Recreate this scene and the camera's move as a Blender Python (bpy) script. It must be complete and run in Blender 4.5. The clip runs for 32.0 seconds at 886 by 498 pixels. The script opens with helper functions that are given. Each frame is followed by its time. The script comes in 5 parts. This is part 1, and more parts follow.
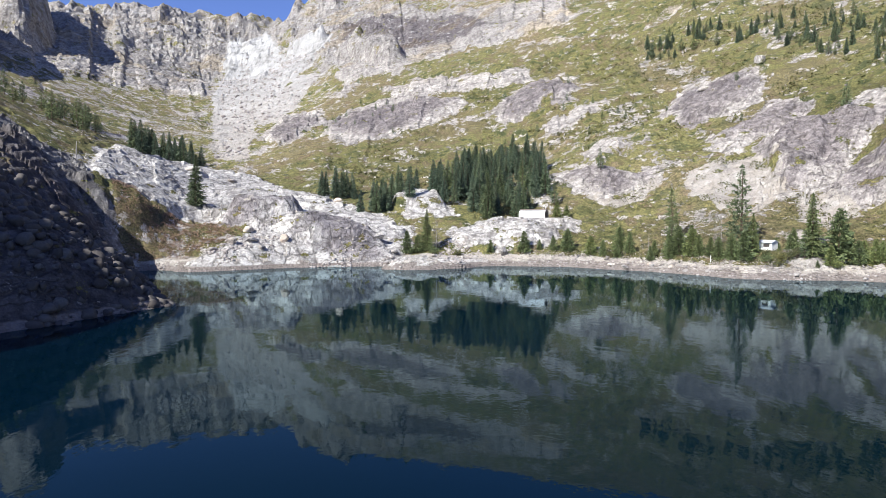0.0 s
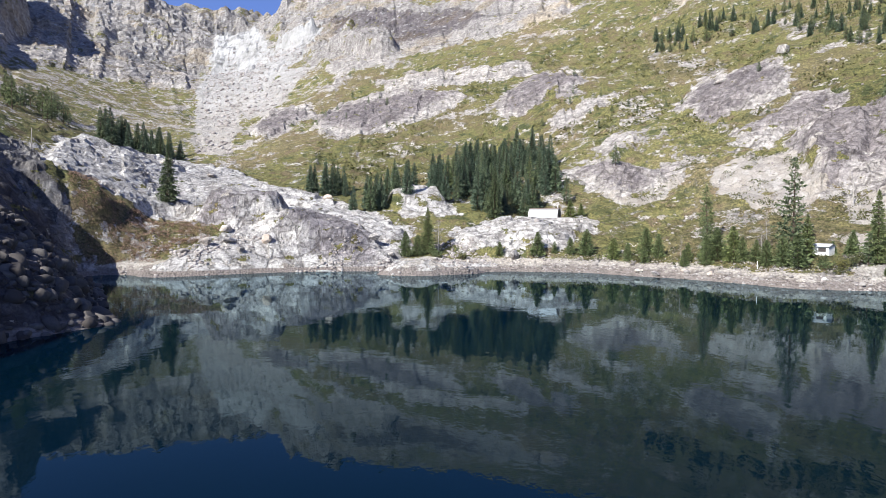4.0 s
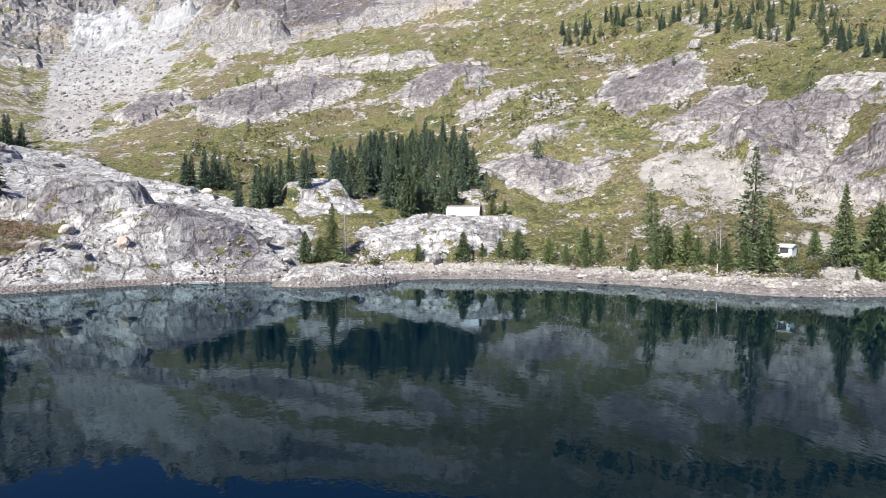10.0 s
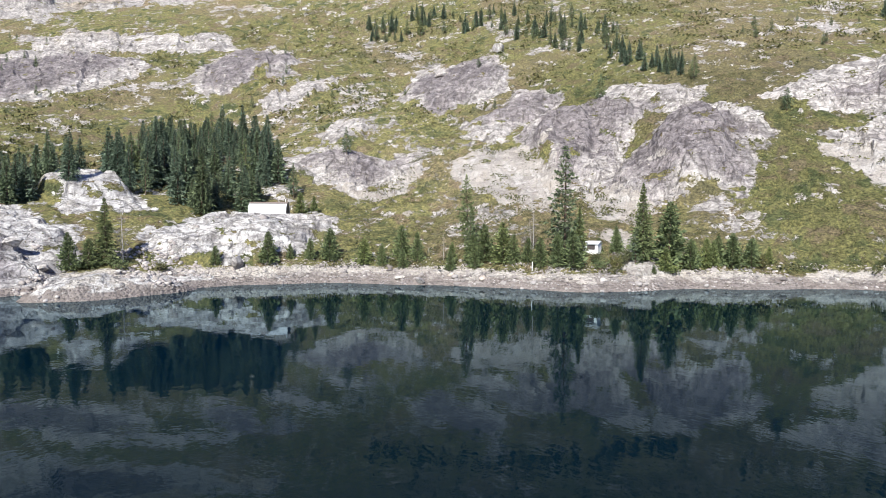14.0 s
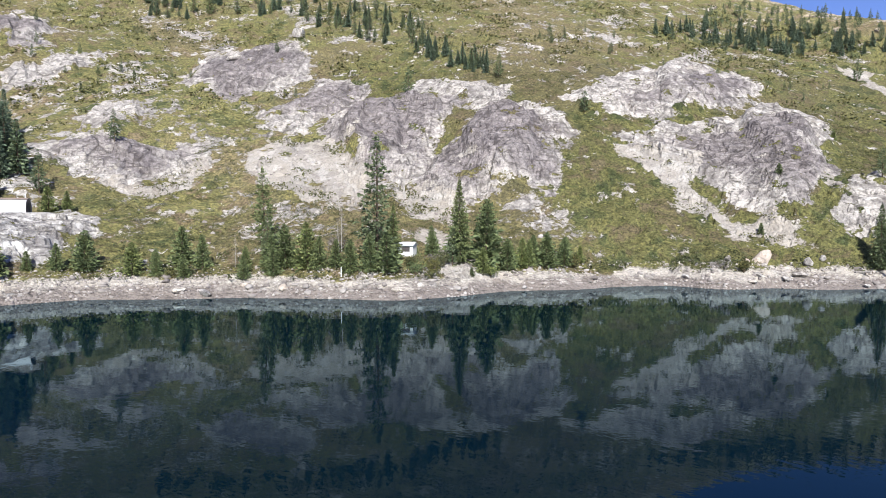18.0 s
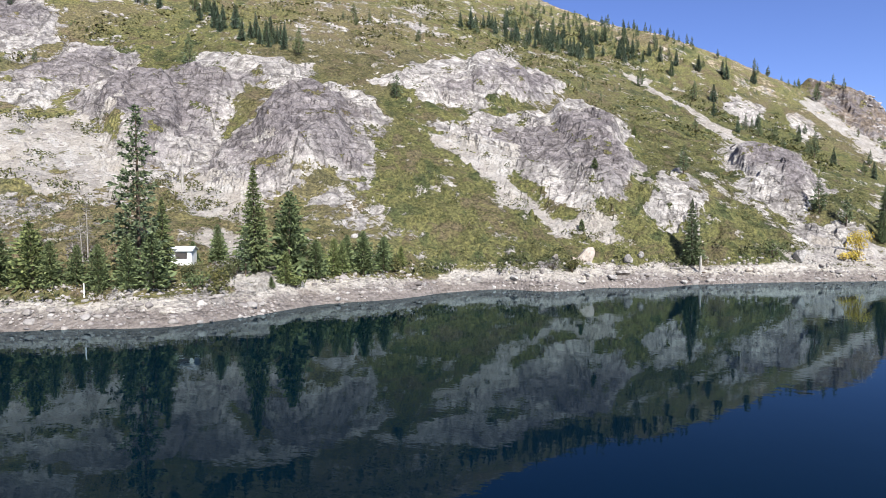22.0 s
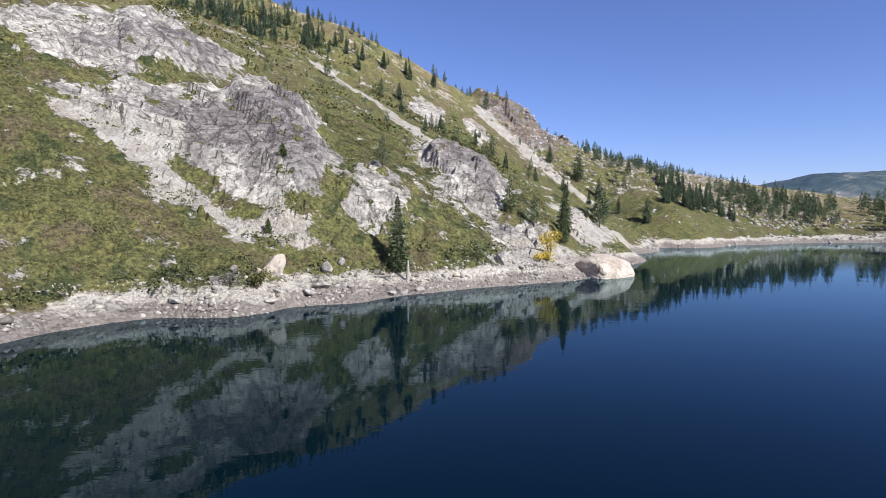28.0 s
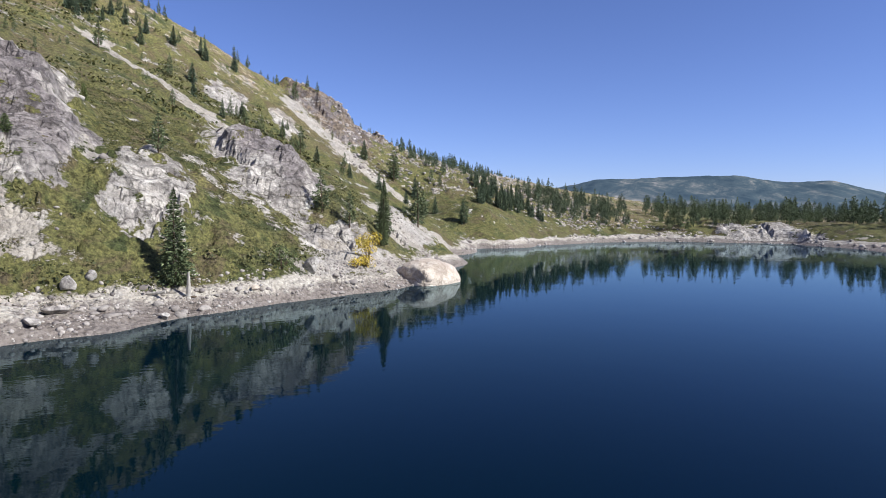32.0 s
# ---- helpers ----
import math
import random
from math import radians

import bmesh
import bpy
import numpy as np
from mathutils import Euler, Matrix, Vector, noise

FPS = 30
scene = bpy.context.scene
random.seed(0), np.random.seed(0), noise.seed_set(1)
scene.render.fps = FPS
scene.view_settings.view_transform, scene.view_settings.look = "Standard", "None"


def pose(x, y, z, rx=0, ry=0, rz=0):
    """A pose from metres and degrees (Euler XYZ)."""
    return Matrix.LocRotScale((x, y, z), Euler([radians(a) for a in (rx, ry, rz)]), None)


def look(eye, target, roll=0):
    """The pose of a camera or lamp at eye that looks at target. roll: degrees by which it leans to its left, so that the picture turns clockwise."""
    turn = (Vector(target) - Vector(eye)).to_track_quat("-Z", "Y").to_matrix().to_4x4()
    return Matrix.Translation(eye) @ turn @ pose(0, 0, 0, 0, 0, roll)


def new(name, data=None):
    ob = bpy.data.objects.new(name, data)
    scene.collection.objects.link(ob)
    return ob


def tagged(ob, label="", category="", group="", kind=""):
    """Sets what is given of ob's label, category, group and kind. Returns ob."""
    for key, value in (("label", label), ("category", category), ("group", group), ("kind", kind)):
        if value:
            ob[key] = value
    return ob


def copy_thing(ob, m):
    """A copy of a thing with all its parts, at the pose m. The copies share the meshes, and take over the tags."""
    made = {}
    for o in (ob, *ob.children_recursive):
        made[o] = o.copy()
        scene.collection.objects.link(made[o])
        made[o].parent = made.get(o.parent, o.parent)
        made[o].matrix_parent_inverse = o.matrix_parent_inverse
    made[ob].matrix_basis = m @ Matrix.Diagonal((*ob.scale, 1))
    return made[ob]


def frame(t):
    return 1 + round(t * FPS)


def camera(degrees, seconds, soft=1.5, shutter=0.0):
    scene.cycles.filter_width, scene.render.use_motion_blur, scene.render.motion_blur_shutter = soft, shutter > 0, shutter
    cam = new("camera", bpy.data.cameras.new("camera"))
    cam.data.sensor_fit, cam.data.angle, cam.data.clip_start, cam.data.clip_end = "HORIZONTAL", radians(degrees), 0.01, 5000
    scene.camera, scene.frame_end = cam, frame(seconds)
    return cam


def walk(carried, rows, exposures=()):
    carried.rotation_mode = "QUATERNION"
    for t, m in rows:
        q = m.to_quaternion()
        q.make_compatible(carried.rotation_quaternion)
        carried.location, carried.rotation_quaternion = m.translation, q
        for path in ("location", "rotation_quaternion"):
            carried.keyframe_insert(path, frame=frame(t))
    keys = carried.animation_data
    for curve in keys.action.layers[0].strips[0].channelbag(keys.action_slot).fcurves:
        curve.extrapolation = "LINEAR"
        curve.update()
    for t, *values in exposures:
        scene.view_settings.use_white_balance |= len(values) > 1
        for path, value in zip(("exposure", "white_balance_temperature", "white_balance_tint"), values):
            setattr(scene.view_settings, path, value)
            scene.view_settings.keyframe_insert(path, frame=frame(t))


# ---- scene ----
LENS = 70.38
# seconds, x, y, z, heading (clockwise from +y), pitch, roll
PATH = [
    (0, 0.00, -0.00, 14.68, 0.03, -2.93, -0.11),
    (1, -0.88, 5.67, 14.51, 0.67, -2.89, 0.00),
    (2, -1.80, 11.25, 14.33, 0.95, -2.86, 0.09),
    (3, -2.75, 16.69, 14.13, 0.98, -2.87, 0.14),
    (3.5, -3.21, 19.32, 14.03, 0.99, -2.82, 0.18),
    (5.5, -4.92, 29.56, 13.64, 0.76, -2.78, 0.38),
    (6, -5.32, 32.04, 13.56, 0.69, -2.78, 0.37),
    (7, -6.04, 36.83, 13.46, 0.93, -2.65, 0.29),
    (8, -6.55, 41.40, 13.38, 4.35, -2.65, 0.27),
    (9, -6.87, 45.65, 13.32, 7.90, -2.71, 0.34),
    (10, -6.99, 49.45, 13.25, 10.76, -2.70, 0.20),
    (11, -6.87, 52.59, 13.17, 14.44, -2.70, 0.13),
    (12, -6.48, 55.21, 13.12, 18.86, -2.70, 0.12),
    (13, -5.82, 57.58, 13.08, 23.63, -2.65, 0.12),
    (14, -4.89, 59.93, 13.04, 28.24, -2.73, 0.14),
    (14.5, -4.24, 61.21, 13.02, 30.56, -2.75, 0.13),
    (16.5, -0.78, 66.95, 12.98, 39.57, -2.78, 0.04),
    (17, 0.47, 68.60, 12.98, 41.74, -2.72, -0.01),
    (18, 3.67, 72.19, 12.99, 45.78, -2.77, -0.06),
    (19, 7.27, 75.88, 13.00, 50.46, -2.81, -0.10),
    (20, 11.05, 79.44, 13.00, 55.09, -2.96, -0.19),
    (21, 14.84, 82.63, 13.00, 59.37, -3.05, -0.28),
    (22, 18.71, 85.31, 13.00, 63.66, -3.12, -0.24),
    (23, 22.65, 87.47, 13.00, 68.10, -3.19, -0.06),
    (24, 26.70, 89.12, 12.99, 72.91, -3.21, -0.06),
    (25, 30.90, 90.36, 12.98, 77.70, -3.28, -0.08),
    (25.5, 33.01, 90.80, 12.97, 80.11, -3.27, -0.04),
    (27.5, 41.61, 91.76, 12.88, 89.53, -3.24, 0.14),
    (28, 43.80, 91.80, 12.86, 91.82, -3.24, 0.20),
    (29, 48.27, 91.50, 12.84, 96.06, -3.18, 0.33),
    (30, 52.68, 90.96, 12.80, 100.47, -3.18, 0.37),
    (31, 56.91, 90.15, 12.72, 104.72, -3.14, 0.44),
    (32, 61.07, 89.14, 12.60, 108.70, -3.11, 0.46),
]


def aimed(x, y, z, heading, pitch, roll):
    h, p = radians(heading), radians(pitch)
    way = Vector((math.sin(h) * math.cos(p), math.cos(h) * math.cos(p), math.sin(p)))
    return look((x, y, z), Vector((x, y, z)) + way, roll)


cam = camera(LENS, 32.0, 0.8)
walk(cam, [(row[0], aimed(*row[1:])) for row in PATH], ((0, 0.90), (9, 0.85), (19, 0.85), (26, 0.71), (32, 0.59)))

# ---- sky and sun ----
SUN_FROM, SUN_UP = 222.0, 38.0          # degrees clockwise from +y, degrees above the horizon
world = bpy.data.worlds.new("sky")
scene.world = world
world.use_nodes = True
wn = world.node_tree.nodes
wn.clear()
sky = wn.new("ShaderNodeTexSky")
sky.sky_type, sky.sun_disc = "NISHITA", False
sky.sun_elevation, sky.sun_rotation = radians(SUN_UP), radians(SUN_FROM)
sky.altitude, sky.air_density, sky.dust_density, sky.ozone_density = 1800, 1.0, 0.8, 4.5
back = wn.new("ShaderNodeBackground")
back.inputs["Strength"].default_value = 0.076
wout = wn.new("ShaderNodeOutputWorld")
tint = wn.new("ShaderNodeMix")
tint.data_type, tint.blend_type = "RGBA", "MULTIPLY"
tint.inputs[0].default_value, tint.inputs[7].default_value = 1.0, (1.00, 0.965, 1.30, 1)
world.node_tree.links.new(sky.outputs[0], tint.inputs[6])
world.node_tree.links.new(tint.outputs[2], back.inputs[0])
world.node_tree.links.new(back.outputs[0], wout.inputs[0])

sun_data = bpy.data.lights.new("sun", "SUN")
sun_data.energy, sun_data.angle, sun_data.color = 5.0, radians(0.5), (0.985, 0.98, 0.935)
sun = new("sun", sun_data)
sun_way = Vector((math.sin(radians(SUN_FROM)) * math.cos(radians(SUN_UP)), math.cos(radians(SUN_FROM)) * math.cos(radians(SUN_UP)), math.sin(radians(SUN_UP))))
sun.matrix_world = look(sun_way * 800, (0, 0, 0))

# ---- terrain plan ----
SHORE = [(-64, 60), (-56, 80), (-50, 94), (-46, 104), (-52, 112), (-65, 137), (-78, 156), (-84, 172), (-79, 174), (-70, 168), (-56, 174), (-45, 181), (-32, 185), (-17, 186),
         (-13, 175), (-4, 174), (10, 185), (18, 187), (34, 184), (46, 174), (54, 168), (64, 156), (70, 147), (79, 144), (92, 142),
         (102, 135), (113, 131), (121, 124), (129, 110), (134, 101), (145, 91), (152, 82), (158, 72), (168, 59), (176, 47), (182, 47),
         (199, 42), (239, 28), (281, 0), (298, -32), (319, -73)]
FAR_SHORE = [(324, -125), (308, -146), (293, -166), (254, -154), (229, -141), (180, -200), (60, -260), (-60, -200), (-90, -80), (-75, 20)]
LAKE_BED = [(-20, 60), (0, 130), (40, 130), (60, 90), (110, 70), (150, 10), (220, -60), (240, -110), (150, -120), (40, -80), (-20, -60), (-30, 150)]
CONTOURS = [
    (15, [(-75, 212), (70, 210), (98, 184), (116, 166), (138, 138), (165, 95), (190, 68), (222, 50), (262, 34), (300, -10)]),
    (31, [(-45, 292), (10, 275), (62, 249), (96, 226), (124, 203), (282, 66), (330, 36), (350, -20)]),
    (50, [(-70, 340), (20, 325), (85, 276), (138, 219), (196, 152), (275, 104)]),
    (85, [(-70, 430), (0, 395), (69, 350), (144, 286), (182, 252), (222, 218), (262, 190), (310, 158), (348, 108)]),
    (130, [(-90, 520), (0, 480), (75, 440), (150, 385), (222, 320), (290, 260), (350, 205)]),
    (200, [(-110, 660), (-10, 610), (80, 560), (180, 480), (290, 390), (400, 290)]),
]
RIDGE = [(-700, 700, 285), (-520, 760, 270), (-400, 860, 288), (-300, 935, 310), (-165, 850, 306), (0, 800, 300), (150, 720, 300), (300, 560, 270),
         (430, 400, 210), (349, 128, 100), (362, 98, 87), (386, 60, 72), (397, 24, 57), (424, 0, 50), (465, -38, 50), (540, -123, 44), (650, -250, 38)]
SPOTS = [(-87, 604, 165), (-277, 900, 240), (-130, 340, 42), (-170, 480, 85), (-230, 700, 150), (-93, 234, 21), (-82, 258, 24), (-11, 244, 20),
         (-79, 184, 7), (-88, 183, 15), (-103, 188, 25), (-82, 195, 13), (-120, 207, 33), (-66, 178, 3), (-64, 196, 11), (-78, 250, 25), (-106, 236, 32), (-60, 220, 17), (-40, 196, 8), (-35, 235, 17), (25, 204, 11), (38, 226, 14), (10, 200, 4)]
MIDDLE_SPOTS = [(114, 312, 68), (146, 319, 88), (134, 247, 54), (139, 212, 50), (134, 173, 31), (167, 173, 47), (214, 163, 61), (158, 117, 20),
                (154, 122, 14), (165, 141, 29), (222, 140, 50), (14, 429, 105), (49, 450, 127), (149, 346, 106), (85, 385, 93), (67, 240, 23),
                (107, 285, 59), (107, 186, 17), (81, 157, 6), (66, 172, 5), (100, 152, 6), (110, 143, 5), (126, 117, 3), (133, 112, 3), (138, 114, 3), (143, 108, 3), (150, 97, 3), (134, 118, 5), (147, 110, 8), (25, 300, 35)]
EAST_SPOTS = [(175, 113, 26), (228, 90, 31), (204, 71, 19), (364, 41, 54), (329, 82, 57), (332, 190, 110), (309, 122, 66), (317, 13, 13),
              (210, 90, 24), (199, 70, 17), (301, 144, 76), (180, 66, 5), (178, 76, 8), (190, 52, 3), (171, 66, 4), (160, 82, 5)]
FAR_SPOTS = [(-84, 118, 15), (-62, 98, 8.5), (-68, 120, 7), (-84, 146, 9), (-100, 160, 21), (-130, 150, 45), (-75, 80, 15), (-110, 120, 32), (-200, 300, 70), (-390, 580, 190), (-300, 420, 120), (-250, 200, 110),
             # first four: unseen slope, added and raised to shade the promontory
             (-145, 30, 103), (-93, 45, 51), (-112, 20, 74), (-85, 25, 41), (-220, -80, 170), (-300, -200, 180), (-400, 100, 190), (0, -400, 30), (250, -300, 8), (400, -220, 8), (343, -160, 10), (318, -166, 6), (278, -182, 8), (335, -140, 6), (300, -200, 10),
             (360, -120, 8), (500, -300, 14), (800, -100, 20), (700, 200, 60), (600, 600, 180), (0, 1300, 280), (-800, 1200, 250), (800, -700, 10),
             (0, -900, 60)]


def control_points():
    rows = [(x, y, 0.0) for x, y in SHORE + FAR_SHORE] + [(x, y, -9.0) for x, y in LAKE_BED]
    rows += [(x, y, z) for z, line in CONTOURS for x, y in line] + RIDGE + SPOTS + MIDDLE_SPOTS + EAST_SPOTS + FAR_SPOTS
    return np.array(rows, float)


CONTROL = control_points()


def spread(a, b):
    return np.sqrt(((a[:, None, :] - b[None, :, :]) ** 2).sum(-1) + 9.0)


def solve_relief():
    n = len(CONTROL)
    full = np.zeros((n + 3, n + 3))
    full[:n, :n] = spread(CONTROL[:, :2], CONTROL[:, :2])
    full[:n, n], full[n, :n] = 1, 1
    full[:n, n + 1:], full[n + 1:, :n] = CONTROL[:, :2], CONTROL[:, :2].T
    return np.linalg.solve(full, np.r_[CONTROL[:, 2], 0, 0, 0])


RELIEF = solve_relief()


def lattice(ix, iy, seed):
    h = (ix.astype(np.int64) * 374761393 + iy.astype(np.int64) * 668265263 + seed * 982451653) & 0xFFFFFFFF
    h = ((h ^ (h >> 13)) * 1274126177) & 0xFFFFFFFF
    return ((h ^ (h >> 16)) & 0xFFFF) / 65535.0


def value_noise(x, y, seed=0):
    ix, iy = np.floor(x), np.floor(y)
    u, v = x - ix, y - iy
    u, v = u * u * (3 - 2 * u), v * v * (3 - 2 * v)
    a, b = lattice(ix, iy, seed), lattice(ix + 1, iy, seed)
    c, d = lattice(ix, iy + 1, seed), lattice(ix + 1, iy + 1, seed)
    return (a + (b - a) * u) * (1 - v) + (c + (d - c) * u) * v


def fbm(x, y, scale, octaves=4, seed=0):
    """Layered noise about 0, roughly within -1 and 1."""
    total, amp = np.zeros_like(x), 1.0
    for n in range(octaves):
        k = 2.03 ** n / scale
        ca, sa = math.cos(0.6 * n + 0.3), math.sin(0.6 * n + 0.3)
        total += amp * (2 * value_noise((x * ca - y * sa) * k, (x * sa + y * ca) * k, seed + n) - 1)
        amp *= 0.5
    return total / 1.6


def facets(x, y, scale, seed):
    """Jointed rock: tilted flat plates with sharp steps between them, about 0."""
    u, v = x / scale, y / scale
    u, v = u + 0.25 * fbm(u, v, 1.7, 2, seed + 7), v + 0.25 * fbm(u, v, 1.9, 2, seed + 8)
    ix, iy = np.floor(u), np.floor(v)
    best, out = np.full(x.shape, 9.0), np.zeros(x.shape)
    for dx in (-1, 0, 1):
        for dy in (-1, 0, 1):
            cx, cy = ix + dx, iy + dy
            px, py = u - cx - lattice(cx, cy, seed), v - cy - lattice(cx, cy, seed + 1)
            far = px * px + py * py
            plate = lattice(cx, cy, seed + 2) - 0.5 + px * (lattice(cx, cy, seed + 3) - 0.5) * 1.3 + py * (lattice(cx, cy, seed + 4) - 0.5) * 1.3
            near = far < best
            best, out = np.where(near, far, best), np.where(near, plate, out)
    return out


def base_height(x, y):
    """Smooth lie of the land."""
    flat = np.stack([x.ravel(), y.ravel()], -1)
    out = np.empty(len(flat))
    for s in range(0, len(flat), 20000):
        part = flat[s:s + 20000]
        out[s:s + 20000] = spread(part, CONTROL[:, :2]) @ RELIEF[:-3] + RELIEF[-3] + part @ RELIEF[-2:]
    return out.reshape(x.shape)


def ramp(v, lo, hi):
    k = np.clip((v - lo) / (hi - lo), 0, 1)
    return k * k * (3 - 2 * k)


# ---- bare rock, loose stone and swells, in plan ----
ROCK = {
    "grey_slab": [(30, 366), (46, 392), (76, 404), (78, 350), (68, 339), (55, 341), (33, 338)],
    "slab_strip": [(48, 326), (58, 330), (87, 331), (71, 316), (50, 315)],
    "upper_knob": [(108, 311), (119, 325), (135, 313), (140, 268), (125, 262), (106, 271), (100, 287)],
    "shoulder": [(106, 252), (133, 256), (146, 242), (131, 237), (119, 238), (110, 228), (101, 232)],
    "west_dome": [(111, 233), (129, 238), (139, 222), (142, 203), (133, 197), (118, 190), (103, 189), (100, 197), (111, 215)],
    "west_dome_top": [(148, 230), (158, 197), (152, 192), (144, 198), (141, 219)],
    "middle_dome": [(115, 190), (126, 195), (147, 189), (160, 178), (156, 170), (143, 165), (130, 158), (118, 166), (109, 174)],
    "east_dome_top": [(165, 179), (203, 178), (231, 170), (246, 155), (232, 139), (200, 141), (179, 152), (161, 169)],
    "east_dome": [(156, 158), (174, 152), (193, 137), (221, 131), (210, 119), (183, 111), (160, 108), (150, 112), (150, 124), (158, 139)],
    "low_slab": [(46, 264), (67, 253), (79, 246), (82, 234), (65, 230), (52, 244)],
    "small_slab": [(72, 284), (80, 272), (74, 262), (58, 257), (56, 269)],
    "cabin_rock": [(2, 212), (13, 220), (34, 231), (45, 225), (48, 212), (40, 203), (35, 194), (24, 192), (7, 199)],
    "east_bluff": [(209, 98), (238, 90), (256, 72), (212, 68), (184, 75), (184, 86)],
    "east_step": [(159, 109), (178, 102), (175, 96), (157, 95), (151, 103)],
    "point_rock": [(176, 78), (186, 70), (182, 60), (172, 66)],
    "crag": [(366, 62), (392, 60), (400, 28), (380, 12), (349, 28), (352, 46)],
    "crag_west": [(314, 98), (337, 86), (320, 82), (292, 91)],
    "crag_low": [(327, 73), (344, 62), (323, 63), (312, 70)],
    "bench": [(-135, 262), (-116, 296), (-83, 290), (-57, 262), (-31, 236), (-10, 212), (-14, 186), (-45, 181), (-57, 172), (-72, 166), (-70, 180), (-58, 194), (-80, 204), (-90, 198), (-100, 192), (-112, 200), (-124, 230)],
    "pale_bump": [(-22, 246), (-10, 252), (0, 244), (4, 227), (-13, 226)],
    "shore_slab": [(84, 148), (88, 153), (93, 150), (93, 145), (87, 143)],
    "ledge": [(-16, 190), (-16, 172), (12, 184), (12, 192)],
    "promontory": [(-60, 50), (-42, 98), (-48, 114), (-66, 138), (-84, 166), (-108, 196), (-150, 214), (-170, 100), (-120, 40)],
    "cliff_west": [(-112, 391), (-113, 450), (-88, 446), (-73, 410), (-96, 372)],
    "cliff_mid": [(-78, 386), (-63, 429), (-42, 436), (-15, 421), (10, 402), (19, 378), (-23, 360), (-52, 346)],
    "cliff_band": [(-45, 460), (-13, 455), (53, 421), (58, 402), (30, 401), (-34, 432)],
    "high_cliff": [(-210, 830), (-150, 840), (-43, 720), (99, 520), (95, 475), (60, 475), (-22, 502), (-72, 490), (-133, 640)],
    "cirque": [(-520, 620), (-470, 780), (-400, 880), (-294, 950), (-190, 880), (-190, 770), (-234, 770), (-250, 726), (-200, 540), (-239, 530), (-290, 455), (-400, 480)],
    "islet": [(300, -148), (324, -146), (338, -165), (316, -186), (288, -182), (278, -166)],
    "tower": [(-104, 592), (-96, 622), (-72, 618), (-70, 596)],
}
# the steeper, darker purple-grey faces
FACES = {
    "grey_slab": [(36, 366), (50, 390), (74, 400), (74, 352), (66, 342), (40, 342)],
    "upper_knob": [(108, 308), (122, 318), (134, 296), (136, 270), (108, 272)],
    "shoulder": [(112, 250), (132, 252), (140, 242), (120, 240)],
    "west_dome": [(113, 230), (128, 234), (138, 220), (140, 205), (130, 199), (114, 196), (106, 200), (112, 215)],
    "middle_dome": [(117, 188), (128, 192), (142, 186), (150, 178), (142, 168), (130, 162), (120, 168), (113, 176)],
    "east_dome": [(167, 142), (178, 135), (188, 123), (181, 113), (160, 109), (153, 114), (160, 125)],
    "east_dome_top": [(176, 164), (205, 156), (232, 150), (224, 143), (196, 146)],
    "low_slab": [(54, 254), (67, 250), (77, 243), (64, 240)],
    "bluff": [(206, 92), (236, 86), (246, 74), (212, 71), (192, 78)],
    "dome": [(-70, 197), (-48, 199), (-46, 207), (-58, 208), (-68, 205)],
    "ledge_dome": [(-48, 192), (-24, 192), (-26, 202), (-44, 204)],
    # whole landform, not a steep face: coloured darker to deepen its shade
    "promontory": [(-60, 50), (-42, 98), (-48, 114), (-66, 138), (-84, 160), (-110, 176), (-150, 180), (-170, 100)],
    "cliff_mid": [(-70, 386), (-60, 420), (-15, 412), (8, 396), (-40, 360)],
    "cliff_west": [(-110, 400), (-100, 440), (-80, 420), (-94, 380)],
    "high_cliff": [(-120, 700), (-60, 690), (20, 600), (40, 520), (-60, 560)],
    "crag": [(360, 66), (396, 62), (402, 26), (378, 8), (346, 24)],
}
LOOSE = {
    "talus": [(-262, 905), (-200, 765), (-145, 680), (-110, 680), (-122, 614), (-136, 523), (-133, 454), (-108, 353), (-128, 352), (-156, 424), (-196, 545), (-262, 762), (-290, 910)],
    "talus_streak": [(-134, 580), (-105, 552), (-108, 473), (-122, 430), (-140, 469)],
    "scree_high": [(304, 136), (312, 128), (264, 97), (240, 88), (235, 92), (266, 109), (288, 127)],
    "scree_ridge": [(355, 71), (363, 60), (342, 34), (322, 10), (317, 17), (337, 44), (348, 65)],
    "scree_shore": [(215, 54), (253, 36), (248, 25), (192, 50), (190, 59)],
    "rubble_west": [(88, 229), (101, 229), (112, 224), (112, 207), (94, 182), (89, 200), (84, 214)],
    "rubble_middle": [(107, 198), (115, 185), (114, 169), (103, 167), (98, 178)],
    "rubble_east": [(155, 159), (161, 139), (155, 133), (151, 123), (155, 110), (147, 107), (142, 119), (146, 132), (151, 142)],
    "rubble_slab": [(56, 238), (65, 234), (81, 236), (75, 226), (62, 226)],
    "rubble_point": [(150, 92), (155, 84), (164, 75), (178, 68), (182, 58), (168, 60), (152, 82), (145, 93)],
    "path": [(87, 156), (92, 165), (96, 165), (92, 152), (88, 146), (84, 146)],
}
